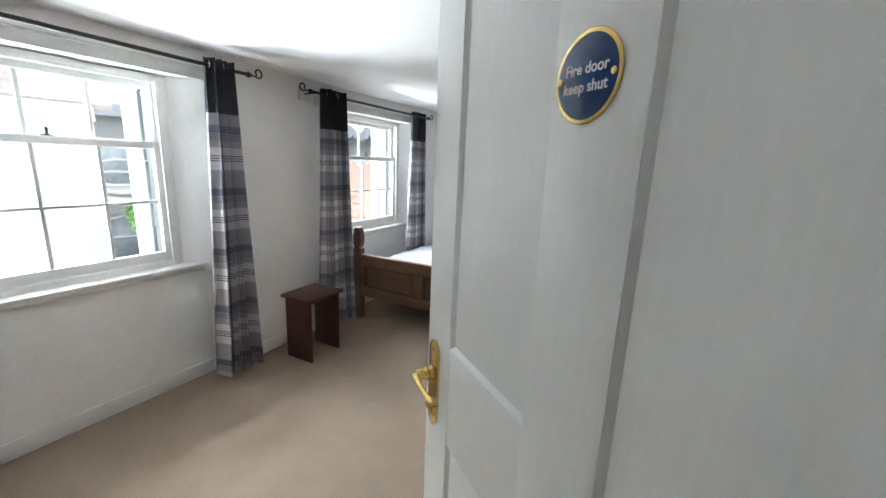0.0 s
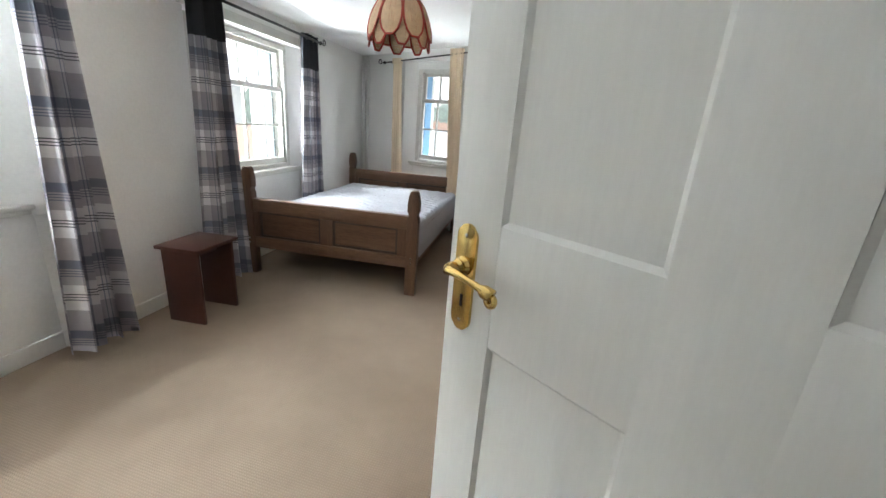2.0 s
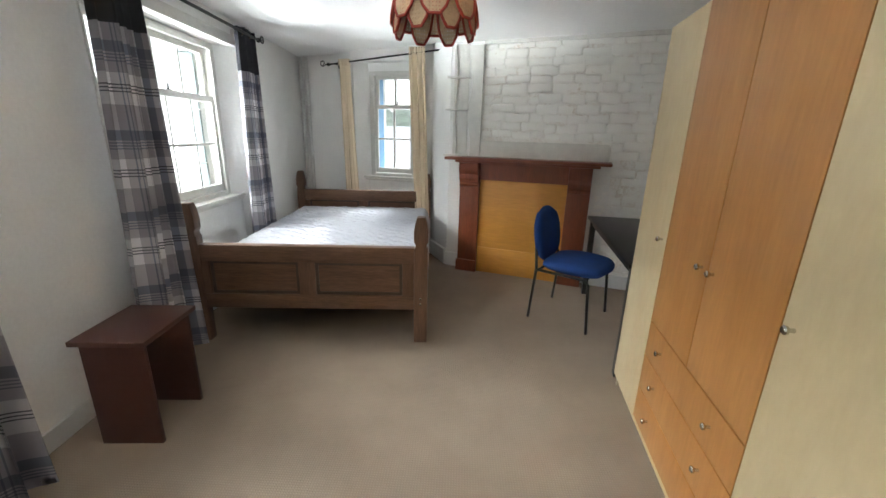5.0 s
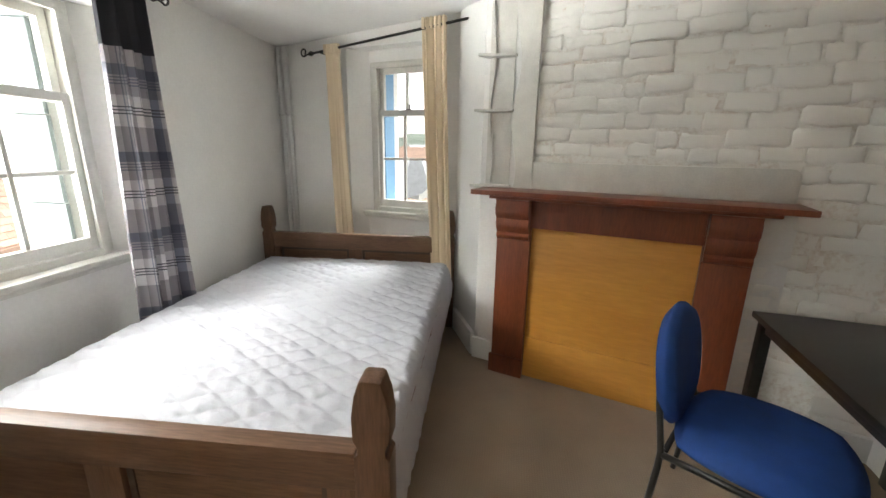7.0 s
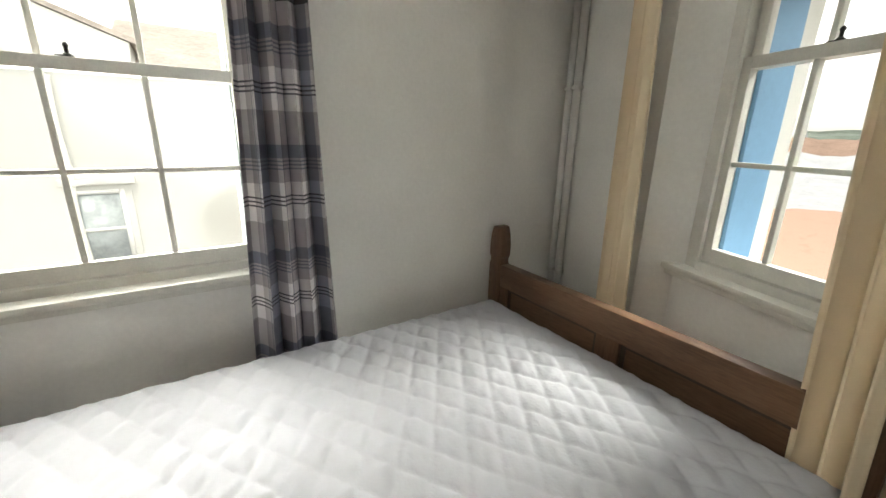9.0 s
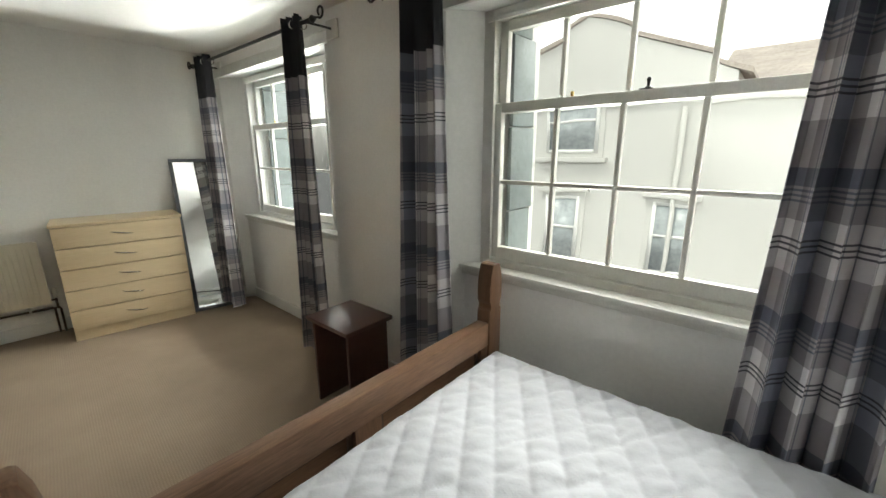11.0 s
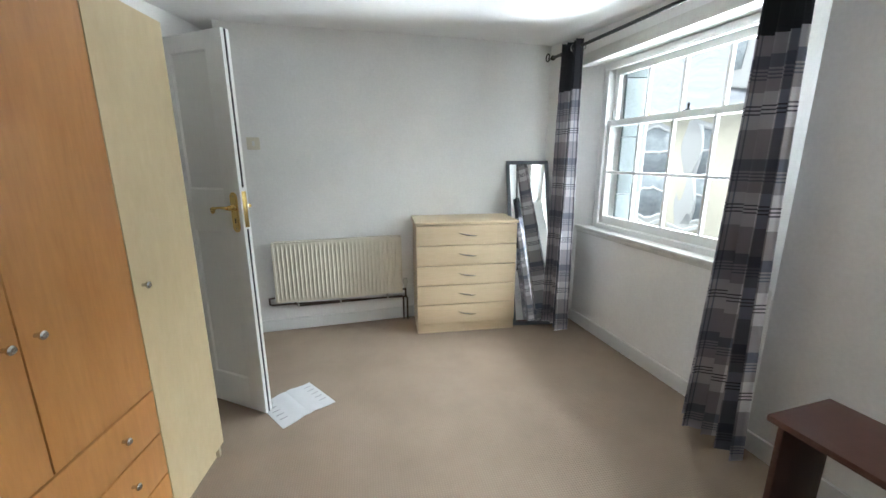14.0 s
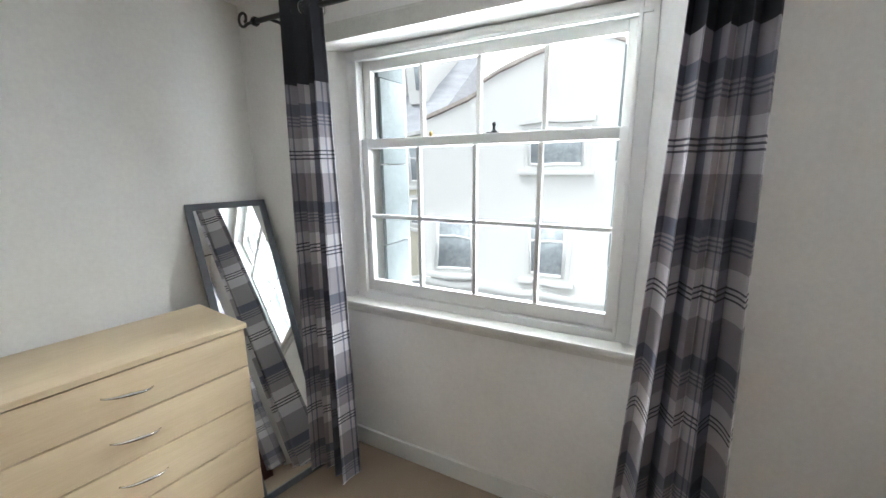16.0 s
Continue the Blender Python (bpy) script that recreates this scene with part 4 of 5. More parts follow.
run = tube([(-0.045, 0.045, 0.21), (RL + 0.04, 0.045, 0.242), (RL + 0.055, 0.045, 0.25), (RL + 0.055, 0.05, 0.30), (RL + 0.01, 0.055, 0.305)], 0.008, 8)
part("upper_pipe", run, PIPE, rad)
for x in (0.12, 0.52, 0.86):
    part("pipe_clip", box(x, x + 0.014, 0.0, 0.057, 0.205, 0.24, 0.003), OLD_GLOSS, rad)

sw = thing("light_switch", pose(2.46, -0.27, 1.52), "white plastic light switch on the wall", "light switch")
part("plate", box(-0.045, 0.045, 0, 0.012, -0.045, 0.045, 0.003), RADIATOR, sw)
part("rocker", box(-0.009, 0.009, 0.009, 0.016, -0.018, 0.018, 0.002, pose(0, 0, 0, 5)), GLOSS, sw)

# ---------- fire door ----------
DOOR = pose(2.332, 0.893, 0.012, 0, 0, -37.8)  # x from its free edge to the hinge; the landing face is at -y
dw, dhh, dt = 0.856, 1.975, 0.022
door = tagged(new("door_1"), "open white panelled fire door with brass lever handles", "door", kind="structure")
door.matrix_world = DOOR
for a, b in ((0.0, 0.112), (dw - 0.112, dw)):
    part("stile", box(a, b, -dt, dt, 0, dhh, 0.002), DOORPAINT, door)
part("muntin", box(0.360, 0.496, -dt, dt, 0.19, 1.895, 0.002), DOORPAINT, door)
for z0, z1 in ((0, 0.19), (1.027, 1.246), (1.895, dhh)):
    part("rail", box(0.112, dw - 0.112, -dt + 0.0006, dt - 0.0006, z0, z1, 0.002), DOORPAINT, door)
for a, b in ((0.112, 0.360), (0.496, dw - 0.112)):
    for z0, z1 in ((0.19, 1.027), (1.246, 1.895)):
        bm = bmesh.new()
        for s in (-1, 1):
            o = [bm.verts.new((x, s * (dt - 0.001), z)) for x, z in ((a, z0), (b, z0), (b, z1), (a, z1))]
            q = 0.008
            i_ = [bm.verts.new((x, s * (dt - 0.008), z)) for x, z in ((a + q, z0 + q), (b - q, z0 + q), (b - q, z1 - q), (a + q, z1 - q))]
            for k in range(4):
                bm.faces.new((o[k], o[(k + 1) % 4], i_[(k + 1) % 4], i_[k]))
            bm.faces.new(i_)
        bmesh.ops.recalc_face_normals(bm, faces=bm.faces)
        part("door_panel", bm, DOORPAINT, door, smooth=None)
part("seal_strip", box(-0.0012, 0.0, -0.005, 0.005, 0.0, 1.05), IRON, door, "dark smoke seal strip")
part("seal_strip", box(-0.0012, 0.0, -0.005, 0.005, 1.26, dhh), IRON, door)
part("lock_plate", box(-0.002, 0.0, -0.012, 0.012, 1.06, 1.24, 0.0005), BRASS, door, "brass lock face plate")


def lever_handle(side):
    """A brass lever on a long rounded plate; it points to the hinge."""
    bm = bmesh.new()
    out = []
    for k in range(13):
        a = math.pi * k / 12
        out.append((0.024 * math.cos(a) * (1 if k not in (3, 9) else 0.9), 0.075 + 0.026 * math.sin(a)))
    out += [(-x, -z) for x, z in out]
    bm = upright(out, -0.006, 0.0, 0.0015)
    if side > 0:
        bmesh.ops.rotate(bm, verts=bm.verts, cent=(0, 0, 0), matrix=Matrix.Rotation(math.pi, 3, "Z"))
    bmesh.ops.translate(bm, verts=bm.verts, vec=(0.044, side * dt, 1.135))
    plate = part("handle_plate", bm, BRASS, door, "long brass handle plate")
    y0 = side * (dt + 0.006)
    boss = lathe([(0.016, 0), (0.018, 0.004), (0.013, 0.010), (0.015, 0.016), (0.011, 0.022), (0.013, 0.030), (0.010, 0.040)], 14, pose(0.044, y0, 1.160, 90 if side < 0 else -90))
    part("boss", boss, BRASS, plate)
    pts, tap = [], []
    for k in range(15):
        s = k / 14
        pts.append((0.044 + 0.104 * s, y0 + side * (0.040 + 0.006 * math.sin(math.pi * s)), 1.160 + 0.004 * math.sin(math.pi * s) - 0.010 * s * s))
        tap.append(0.009 - 0.003 * math.sin(math.pi * s * 0.9) + (0.004 if s > 0.85 else 0))
    lv = tube(pts, 0.008, 10, taper=tap)
    cx, cy, cz = pts[-1]
    tube([(cx - 0.002 + 0.008 * math.cos(a), cy, cz - 0.008 + 0.008 * math.sin(a)) for a in np.linspace(1.4, -4.2, 12)], 0.0055, 8, lv)
    part("lever", lv, BRASS, plate, "scrolled brass lever")
    part("keyhole", box(0.041, 0.047, min(y0, y0 + side * 0.0008), max(y0, y0 + side * 0.0008), 1.082, 1.105), IRON, plate)
    for z in (1.215, 1.055):
        part("screw", lathe([(0.004, 0), (0.004, 0.001), (0.002, 0.0016)], 8, pose(0.044, y0, z, 90 if side < 0 else -90)), CHROME, plate)


lever_handle(-1), lever_handle(1)
sign = thing("door_sign", DOOR @ pose(0.416, -dt, 1.702, 90) @ Matrix.Scale(0.94, 4), "round blue fire-door sign with brass rim", "sign")
part("rim", lathe([(0.050, 0), (0.051, 0.002), (0.049, 0.0035), (0.045, 0.003)], 40), BRASS, sign, "thin brass rim")
part("disc", lathe([(0.0455, 0.0012), (0.0455, 0.0036), (0.0450, 0.0038)], 40), SIGNBLUE, sign)
for text, y in (("Fire door", 0.004), ("keep shut", -0.0155)):
    cu = bpy.data.curves.new("lettering", "FONT")
    cu.body, cu.size, cu.align_x, cu.extrude, cu.offset = text, 0.0172, "CENTER", 0.0002, 0.0003
    t_ob = new("lettering", cu)
    bpy.context.view_layer.update()
    me = bpy.data.meshes.new_from_object(t_ob.evaluated_get(bpy.context.evaluated_depsgraph_get()))
    bpy.data.objects.remove(t_ob)
    me.materials.clear()
    me.materials.append(SIGNWHITE)
    lt = new("lettering", me)
    lt.parent = sign
    lt.location = (0, y, 0.0042)
    tagged(lt, "white lettering reading " + text)
for x in (-0.041, 0.041):
    part("screw", lathe([(0.004, 0.0036), (0.004, 0.005), (0.002, 0.0058)], 10, pose(x, 0, 0)), BRASS, sign)
fr = box(-0.02, 0.02, -0.27, 0.02, 0, 2.03, 0.003)
boxm(fr, -0.90, -0.86, -0.27, 0.02, 0, 2.03, 0.003), boxm(fr, -0.86, -0.02, -0.27, 0.02, 1.995, 2.03, 0.003)
ob = setting("door_frame", fr, GLOSS, "white painted door lining", "door frame", smooth=40)
ob.matrix_world = EAST

# open leaflet on the carpet
leaf = thing("leaflet", pose(2.185, 0.85, 0.0, 0, 0, 32), "open white printed leaflet lying on the carpet", "leaflet")
for s in (-1, 1):
    bm = bmesh.new()
    n = 8
    lo = [[bm.verts.new((s * 0.16 * i / n, y, 0.002 + 0.022 * (1 - i / n) ** 2 * math.sin(min(i, 3) / 3 * math.pi / 2 + 0.4) + dz)) for i in range(n + 1)] for y, dz in ((-0.15, 0), (0.15, 0), (-0.15, 0.004), (0.15, 0.004))]
    for i in range(n):
        bm.faces.new((lo[2][i], lo[2][i + 1], lo[3][i + 1], lo[3][i])), bm.faces.new((lo[0][i], lo[1][i], lo[1][i + 1], lo[0][i + 1]))
        bm.faces.new((lo[0][i], lo[0][i + 1], lo[2][i + 1], lo[2][i])), bm.faces.new((lo[1][i], lo[3][i], lo[3][i + 1], lo[1][i + 1]))
    bm.faces.new((lo[0][n], lo[1][n], lo[3][n], lo[2][n]))
    bmesh.ops.recalc_face_normals(bm, faces=bm.faces)
    pg = part("page", bm, PAPERMAT, leaf, smooth=50)
    for k in range(5):
        y = -0.11 + k * 0.045
        part("print_bar", box(min(s * 0.05, s * 0.14), max(s * 0.05, s * 0.14), y, y + 0.008, 0.0085, 0.0092), PRINT, pg)


# ---------- fireplace ----------
FP = BREAST                                     # x along the breast, the room at -y
fire = thing("fireplace", FP, "red-brown wooden mantelpiece with a boarded-up opening", "fireplace")
part("mantel_shelf", box(-0.29, 1.25, -0.27, 0.004, 1.178, 1.206, 0.006), MANTEL, fire, "moulded wooden mantel shelf")
part("shelf_moulding", box(-0.21, 1.16, -0.175, 0.004, 1.150, 1.177, 0.006), MANTEL, fire)
part("frieze", box(0.036, 0.894, -0.115, 0.004, 0.985, 1.150, 0.004), MANTEL, fire)
for x0, x1 in ((-0.17, 0.036), (0.894, 1.10)):
    pil = part("pilaster", box(x0, x1, -0.115, 0.004, 0.0, 1.150, 0.004), MANTEL, fire)
    part("plinth_block", box(x0 - 0.012, x1 + 0.008, -0.135, -0.112, 0.0, 0.125, 0.006), MANTEL, pil)
    prof = [(-0.116, 0.905), (-0.135, 0.915), (-0.140, 0.935), (-0.128, 0.95), (-0.150, 0.975), (-0.158, 1.01), (-0.150, 1.035), (-0.172, 1.06), (-0.178, 1.10), (-0.165, 1.130), (-0.172, 1.149), (-0.116, 1.149)]
    bm = bmesh.new()
    ends = [[bm.verts.new((x, y, z)) for y, z in prof] for x in (x0 + 0.004, x1 - 0.004)]
    bm.faces.new(ends[0]), bm.faces.new(ends[1][::-1])
    for k in range(len(prof)):
        k2 = (k + 1) % len(prof)
        bm.faces.new((ends[0][k], ends[1][k], ends[1][k2], ends[0][k2]))
    bmesh.ops.recalc_face_normals(bm, faces=bm.faces)
    part("corbel", bm, MANTEL, pil, "scrolled wooden corbel", smooth=50)
part("fire_board", box(0.036, 0.894, -0.078, -0.060, 0.275, 0.985, 0.002), PLYBOARD, fire, "orange varnished plywood board")
part("fire_board", box(0.036, 0.894, -0.082, -0.062, 0.0, 0.273, 0.002), PLYBOARD, fire, "orange varnished plywood board")

# white boards that frame the bare brick
surround = thing("brick_surround", FP @ pose(0, 0, 1.206), "white painted boards framing the bare brickwork", "wall panelling")
wavy = [(-0.002, 0.0), (-0.002, 1.03)] + [(-0.125 + 0.022 * math.cos((z - 0.1) * 10.5), z) for z in np.linspace(1.03, 0.0, 26)]
part("side_board", upright([(x, z) for x, z in wavy], -0.034, 0.0, 0.002), OLD_GLOSS, surround, "white board with a wavy cut edge")
low = [(0.0, 0.0), (1.225, 0.0), (1.225, 0.11)] + [(1.185 + 0.04 * math.cos(a), 0.115 + 0.04 * math.sin(a)) for a in np.linspace(0, math.pi / 2, 7)] + [(0.0, 0.155)]
part("lower_board", upright(low, -0.034, 0.0, 0.003), OLD_GLOSS, surround)
part("upper_board", box(-0.002, 1.75, -0.03, 0.0, 1.035, 1.10, 0.003), OLD_GLOSS, surround)

niche = thing("corner_shelf", FP @ pose(-0.235, 0, 1.206), "small white painted shelves above the mantelpiece", "shelf")
part("back_strip", box(-0.055, 0.085, -0.006, 0.0, 0, 1.05, 0.001), OLD_GLOSS, niche)
for z, w in ((0.0, 0.13), (0.44, 0.115), (0.74, 0.10)):
    pts = [(0.10, -0.004), (0.10, -0.05), (0.02, -0.07), (-w, -0.115), (-w - 0.005, -0.105), (-0.07, -0.004)]
    part("shelf_board", prism(pts, z, z + 0.016, 0.003), OLD_GLOSS, niche)
part("wavy_upright", upright([(-0.06, 0), (-0.035, 0)] + [(-0.035 + 0.012 * math.sin(z * 10.5), z) for z in np.linspace(0.02, 1.04, 22)] + [(-0.06, 1.04)], -0.028, -0.006, 0.001), OLD_GLOSS, niche)

# ---------- plank door under an arch ----------
arch = [(3.04, 1.50)] + [(3.33 - 0.29 * math.cos(a), 1.50 + 0.52 * math.sin(a)) for a in np.linspace(0.12, math.pi - 0.12, 17)] + [(3.62, 1.50)]
outer = [(2.93, 0.0), (3.04, 0.0)] + arch + [(3.62, 0.0), (3.86, 0.0), (3.86, 2.29), (2.93, 2.29)]
bm = upright(outer, 0.0, 0.05, 0.0)
ob = setting("arch_wall", bm, WALL, "white plaster wall with an arched opening", "wall")
ob.matrix_world = EAST
pd = tagged(new("door_2"), "narrow arched knotty pine plank door with iron hinges", "door", kind="structure")
pd.matrix_world = EAST


def arch_top(s):
    return 1.50 + 0.52 * math.sqrt(max(0.0, 1 - ((s - 3.33) / 0.292) ** 2))


for k in range(4):
    a, b = 3.04 + k * 0.145 + 0.002, 3.04 + (k + 1) * 0.145 - 0.002
    ss = np.linspace(a, b, 7)
    part("plank", upright([(a, 0.01), (b, 0.01)] + [(float(s), arch_top(s) - 0.003) for s in ss[::-1]], 0.003, 0.026, 0.003), PINE, pd)
for z in (0.35, 1.085):
    hz = part("strap_hinge", upright([(3.63, z - 0.035), (3.60, z - 0.018), (3.38, z - 0.006), (3.35, z), (3.38, z + 0.006), (3.60, z + 0.018), (3.63, z + 0.035)], 0.026, 0.031, 0.001), IRON, pd, "dark iron strap hinge")
    part("hinge_plate", box(3.625, 3.655, 0.05, 0.056, z - 0.05, z + 0.05, 0.002), IRON, hz)

# ---------- desk ----------
DK = pose(3.10, 4.17, 0, 0, 0, 258)             # x runs back towards the wardrobe along its front edge, y to the wall
desk = thing("desk", DK, "black laminate desk on square metal legs", "desk")
part("desktop", box(0, 1.44, 0.0, 0.66, 0.712, 0.738, 0.003), BLACK, desk)
for y in (0.035, 0.60):
    part("apron", box(0.05, 1.39, y, y + 0.02, 0.66, 0.711, 0.001), BLACK, desk)
for x in (0.02, 1.375):
    for y in (0.02, 0.595):
        part("leg", box(x, x + 0.045, y, y + 0.045, 0, 0.711, 0.004), BLACK, desk)
part("scratch", box(0.93, 1.0, 0.33, 0.331, 0.738, 0.7384), CHROME, desk, "pale scratch on the desktop")

# ---------- chair ----------
CHM = pose(2.825, 3.665, 0, 0, 0, -38)          # x points to the front of the seat
chair = thing("office_chair", CHM, "blue upholstered chair with black tubular legs", "chair")


def cushion(nx, ny, shape, thick, crown):
    """A padded cushion over an outline given by shape(u, v) -> x, y."""
    bm = bmesh.new()
    lay = []
    for side in (1, -1):
        rows2 = []
        for j in range(ny + 1):
            row = []
            for i in range(nx + 1):
                u, v = i / nx * 2 - 1, j / ny * 2 - 1
                x, y = shape(u, v)
                e = max(0.0, (1 - u ** 6) * (1 - v ** 6)) ** 0.5
                row.append(bm.verts.new((x, y, side * (0.004 + thick * e) + crown * (1 - u * u) * (side > 0))))
            rows2.append(row)
        lay.append(rows2)
    for s, rows2 in enumerate(lay):
        for j in range(ny):
            for i in range(nx):
                q = (rows2[j][i], rows2[j][i + 1], rows2[j + 1][i + 1], rows2[j + 1][i])
                bm.faces.new(q if s == 0 else q[::-1])
    t, b = lay
    border = [(j, 0) for j in range(ny, 0, -1)] + [(0, i) for i in range(nx)] + [(j, nx) for j in range(ny)] + [(ny, i) for i in range(nx, 0, -1)]
    for (a1, a2), (b1, b2) in zip(border, border[1:] + border[:1]):
        bm.faces.new((t[a1][a2], b[a1][a2], b[b1][b2], t[b1][b2]))
    bmesh.ops.recalc_face_normals(bm, faces=bm.faces)
    return bm


def squircle(w, d):
    return lambda u, v: (d * u * math.sqrt(1 - 0.32 * v * v), w * v * math.sqrt(1 - 0.32 * u * u))


seat = cushion(16, 16, squircle(0.265, 0.255), 0.036, 0.012)
bmesh.ops.transform(seat, matrix=pose(0.045, 0, 0.452), verts=seat.verts)
part("seat", seat, BLUE, chair, "padded royal blue seat", smooth=70)
back = cushion(14, 16, lambda u, v: (0.225 * u * math.sqrt(1 - 0.46 * v * v), 0.228 * v * math.sqrt(1 - 0.46 * u * u)), 0.030, 0.006)
for v in back.verts:
    v.co.z -= 0.30 * v.co.y ** 2
bmesh.ops.transform(back, matrix=pose(-0.245, 0, 0.655) @ Matrix.Rotation(radians(-99), 4, "Y") @ Matrix.Rotation(radians(180), 4, "Z"), verts=back.verts)
part("backrest", back, BLUE, chair, "rounded royal blue backrest", smooth=70)
for y in (-0.255, 0.255):
    part("front_leg", tube([(0.235, y, 0), (0.205, y, 0.38), (0.18, y * 0.97, 0.412), (-0.2, y * 0.97, 0.412)], 0.0115, 10), BLACK, chair)
    part("rear_leg", tube([(-0.235, y, 0), (-0.205, y, 0.36), (-0.205, y * 0.96, 0.42), (-0.245, y * 0.72, 0.56), (-0.262, y * 0.62, 0.66)], 0.0115, 10), BLACK, chair)
part("cross_bar", tube([(-0.2, -0.245, 0.40), (-0.2, 0.245, 0.40)], 0.010, 8), BLACK, chair)
part("cross_bar", tube([(0.17, -0.245, 0.40), (0.17, 0.245, 0.40)], 0.010, 8), BLACK, chair)

# ---------- pendant lamp ----------
lamp = thing("pendant_lamp", pose(1.69, 2.45, 0.0), "petal-shaped woven cane lampshade with red edges", "pendant lamp")
part("ceiling_rose", lathe([(0.045, 2.245), (0.045, 2.262), (0.03, 2.275), (0.01, 2.285)], 20), GLOSS, lamp)
part("flex", tube([(0, 0, 2.06), (0, 0, 2.25)], 0.004, 8), GLOSS, lamp)
part("lamp_holder", lathe([(0.012, 2.01), (0.022, 2.015), (0.022, 2.05), (0.014, 2.065), (0.008, 2.075)], 14), GLOSS, lamp)
part("crown_ring", tube([(0.045 * math.cos(a), 0.045 * math.sin(a), 2.045) for a in np.linspace(0, math.tau, 25)[:-1]], 0.006, 8, closed=True), REDCANE, lamp)


def petal(angle, z_low, r_low, spread, parent):
    """One leaf of the shade: a bowed cane web in a bent red rim."""
    bm = bmesh.new()
    uvl = bm.loops.layers.uv.new("UVMap")
    n, mrow = 8, 12
    pts = []
    for j in range(mrow + 1):
        v = j / mrow
        half = spread * max(0.0, math.sin(math.pi * (0.985 * v) ** 1.3)) ** 0.42 + 0.002
        rad_ = 0.045 + (r_low - 0.045) * math.sin(v * math.pi / 2 * 0.98) ** 0.9
        z = 2.045 + (z_low - 2.045) * (1 - math.cos(v * math.pi / 2)) ** 0.9
        pts.append([(rad_ * math.cos(angle + half * (2 * i / n - 1)), rad_ * math.sin(angle + half * (2 * i / n - 1)), z, rad_ * half * (2 * i / n - 1), v * 0.32) for i in range(n + 1)])
    vs = [[bm.verts.new(p[:3]) for p in row] for row in pts]
    for j in range(mrow):
        for i in range(n):
            f = bm.faces.new((vs[j][i], vs[j][i + 1], vs[j + 1][i + 1], vs[j + 1][i]))
            for lp, (a, b) in zip(f.loops, ((j, i), (j, i + 1), (j + 1, i + 1), (j + 1, i))):
                lp[uvl].uv = pts[a][b][3:5]
    web = part("petal", bm, CANE, parent, "open woven cane panel", smooth=70)
    rim = [row[0][:3] for row in pts] + [p[:3] for p in pts[-1][1:-1]] + [row[-1][:3] for row in pts[::-1]]
    part("rim", tube(rim, 0.0058, 6), REDCANE, web, "red stained cane rim")


for k in range(8):
    petal(k * math.tau / 8, 1.825, 0.172, 0.375, lamp)
    petal((k + 0.5) * math.tau / 8, 1.785, 0.163, 0.33, lamp)


# ---------- outdoors ----------
setting("ground", box(-400, 300, -400, 600, -4.9, -4.6), ASPHALT, "grey asphalt street and ground", "ground")


def house_window(parent, m, w, h, rows=2, hood=True):
    """A recessed outdoor window: a frame with a pale surround, glass and a glazing bar."""
    win = part("window", box(-w / 2 - 0.1, w / 2 + 0.1, -0.03, 0.02, -0.1, h + 0.1, 0.01), RENDER, parent, "white framed window")
    win.matrix_local = m
    fr = bmesh.new()
    for a in ((-w / 2, -w / 2 + 0.07, 0, h), (w / 2 - 0.07, w / 2, 0, h), (-w / 2 + 0.07, w / 2 - 0.07, 0, 0.07), (-w / 2 + 0.07, w / 2 - 0.07, h - 0.07, h), (-w / 2 + 0.07, w / 2 - 0.07, h * 0.52, h * 0.52 + 0.06)):
        boxm(fr, a[0], a[1], -0.06, -0.029, a[2], a[3])
    part("frame", fr, GLOSS, win)
    part("glass", box(-w / 2 + 0.06, w / 2 - 0.06, -0.045, -0.031, 0.06, h - 0.06), FARGLASS, win)
    part("sill", box(-w / 2 - 0.2, w / 2 + 0.2, -0.16, 0.02, -0.2, -0.1, 0.01), RENDER, win)
    if hood:
        part("hood", box(-w / 2 - 0.18, w / 2 + 0.18, -0.14, 0.02, h + 0.1, h + 0.22, 0.01), RENDER, win)


# the gabled house across the street; x runs along the street (+y of the room), -y faces the room
A = pose(-9.5, 0, 0, 0, 0, 90)
hA = thing("gabled_house", A @ pose(0, 0, -4.6), "white rendered gabled house across the street", "house")
gable = [(-4.7, 0), (4.9, 0), (4.9, 7.15), (3.1, 7.15), (3.1, 7.9), (-0.3, 9.25), (-4.7, 7.55)]
part("wall", upright(gable, 0.0, 6.0), RENDER, hA, smooth=None)
for pts in ([(-4.85, 7.51), (-0.3, 9.26), (-0.3, 9.34), (-4.85, 7.59)], [(-0.3, 9.26), (3.3, 7.84), (3.3, 7.92), (-0.3, 9.34)]):
    part("roof", upright(pts, -0.06, 6.0), GREYTILE, hA, smooth=None)
part("side_roof", box(2.6, 5.2, -0.1, 4.2, 0, 0.09, 0.01, pose(0, 0, 7.2) @ Matrix.Rotation(radians(24), 4, "X")), GREYTILE, hA, "brown tiled side roof", smooth=None)
part("cornice", box(2.5, 4.95, -0.16, 0.0, 6.95, 7.2, 0.03), RENDER, hA)
part("string_course", box(-4.7, 4.6, -0.08, 0.0, 7.0, 7.14, 0.01), RENDER, hA)
part("string_course", box(-4.7, 4.6, -0.10, 0.0, 2.55, 2.72, 0.01), RENDER, hA)
for x, z, w, h in ((-0.75, 6.05, 1.6, 1.25), (-0.85, 3.1, 1.25, 1.55), (-3.75, 3.0, 0.95, 1.55), (2.15, 3.15, 1.0, 1.5)):
    house_window(hA, pose(x, 0, z), w, h)
part("drainpipe", tube([(2.0, -0.09, 0), (2.0, -0.09, 6.9)], 0.045, 8), RENDER, hA)

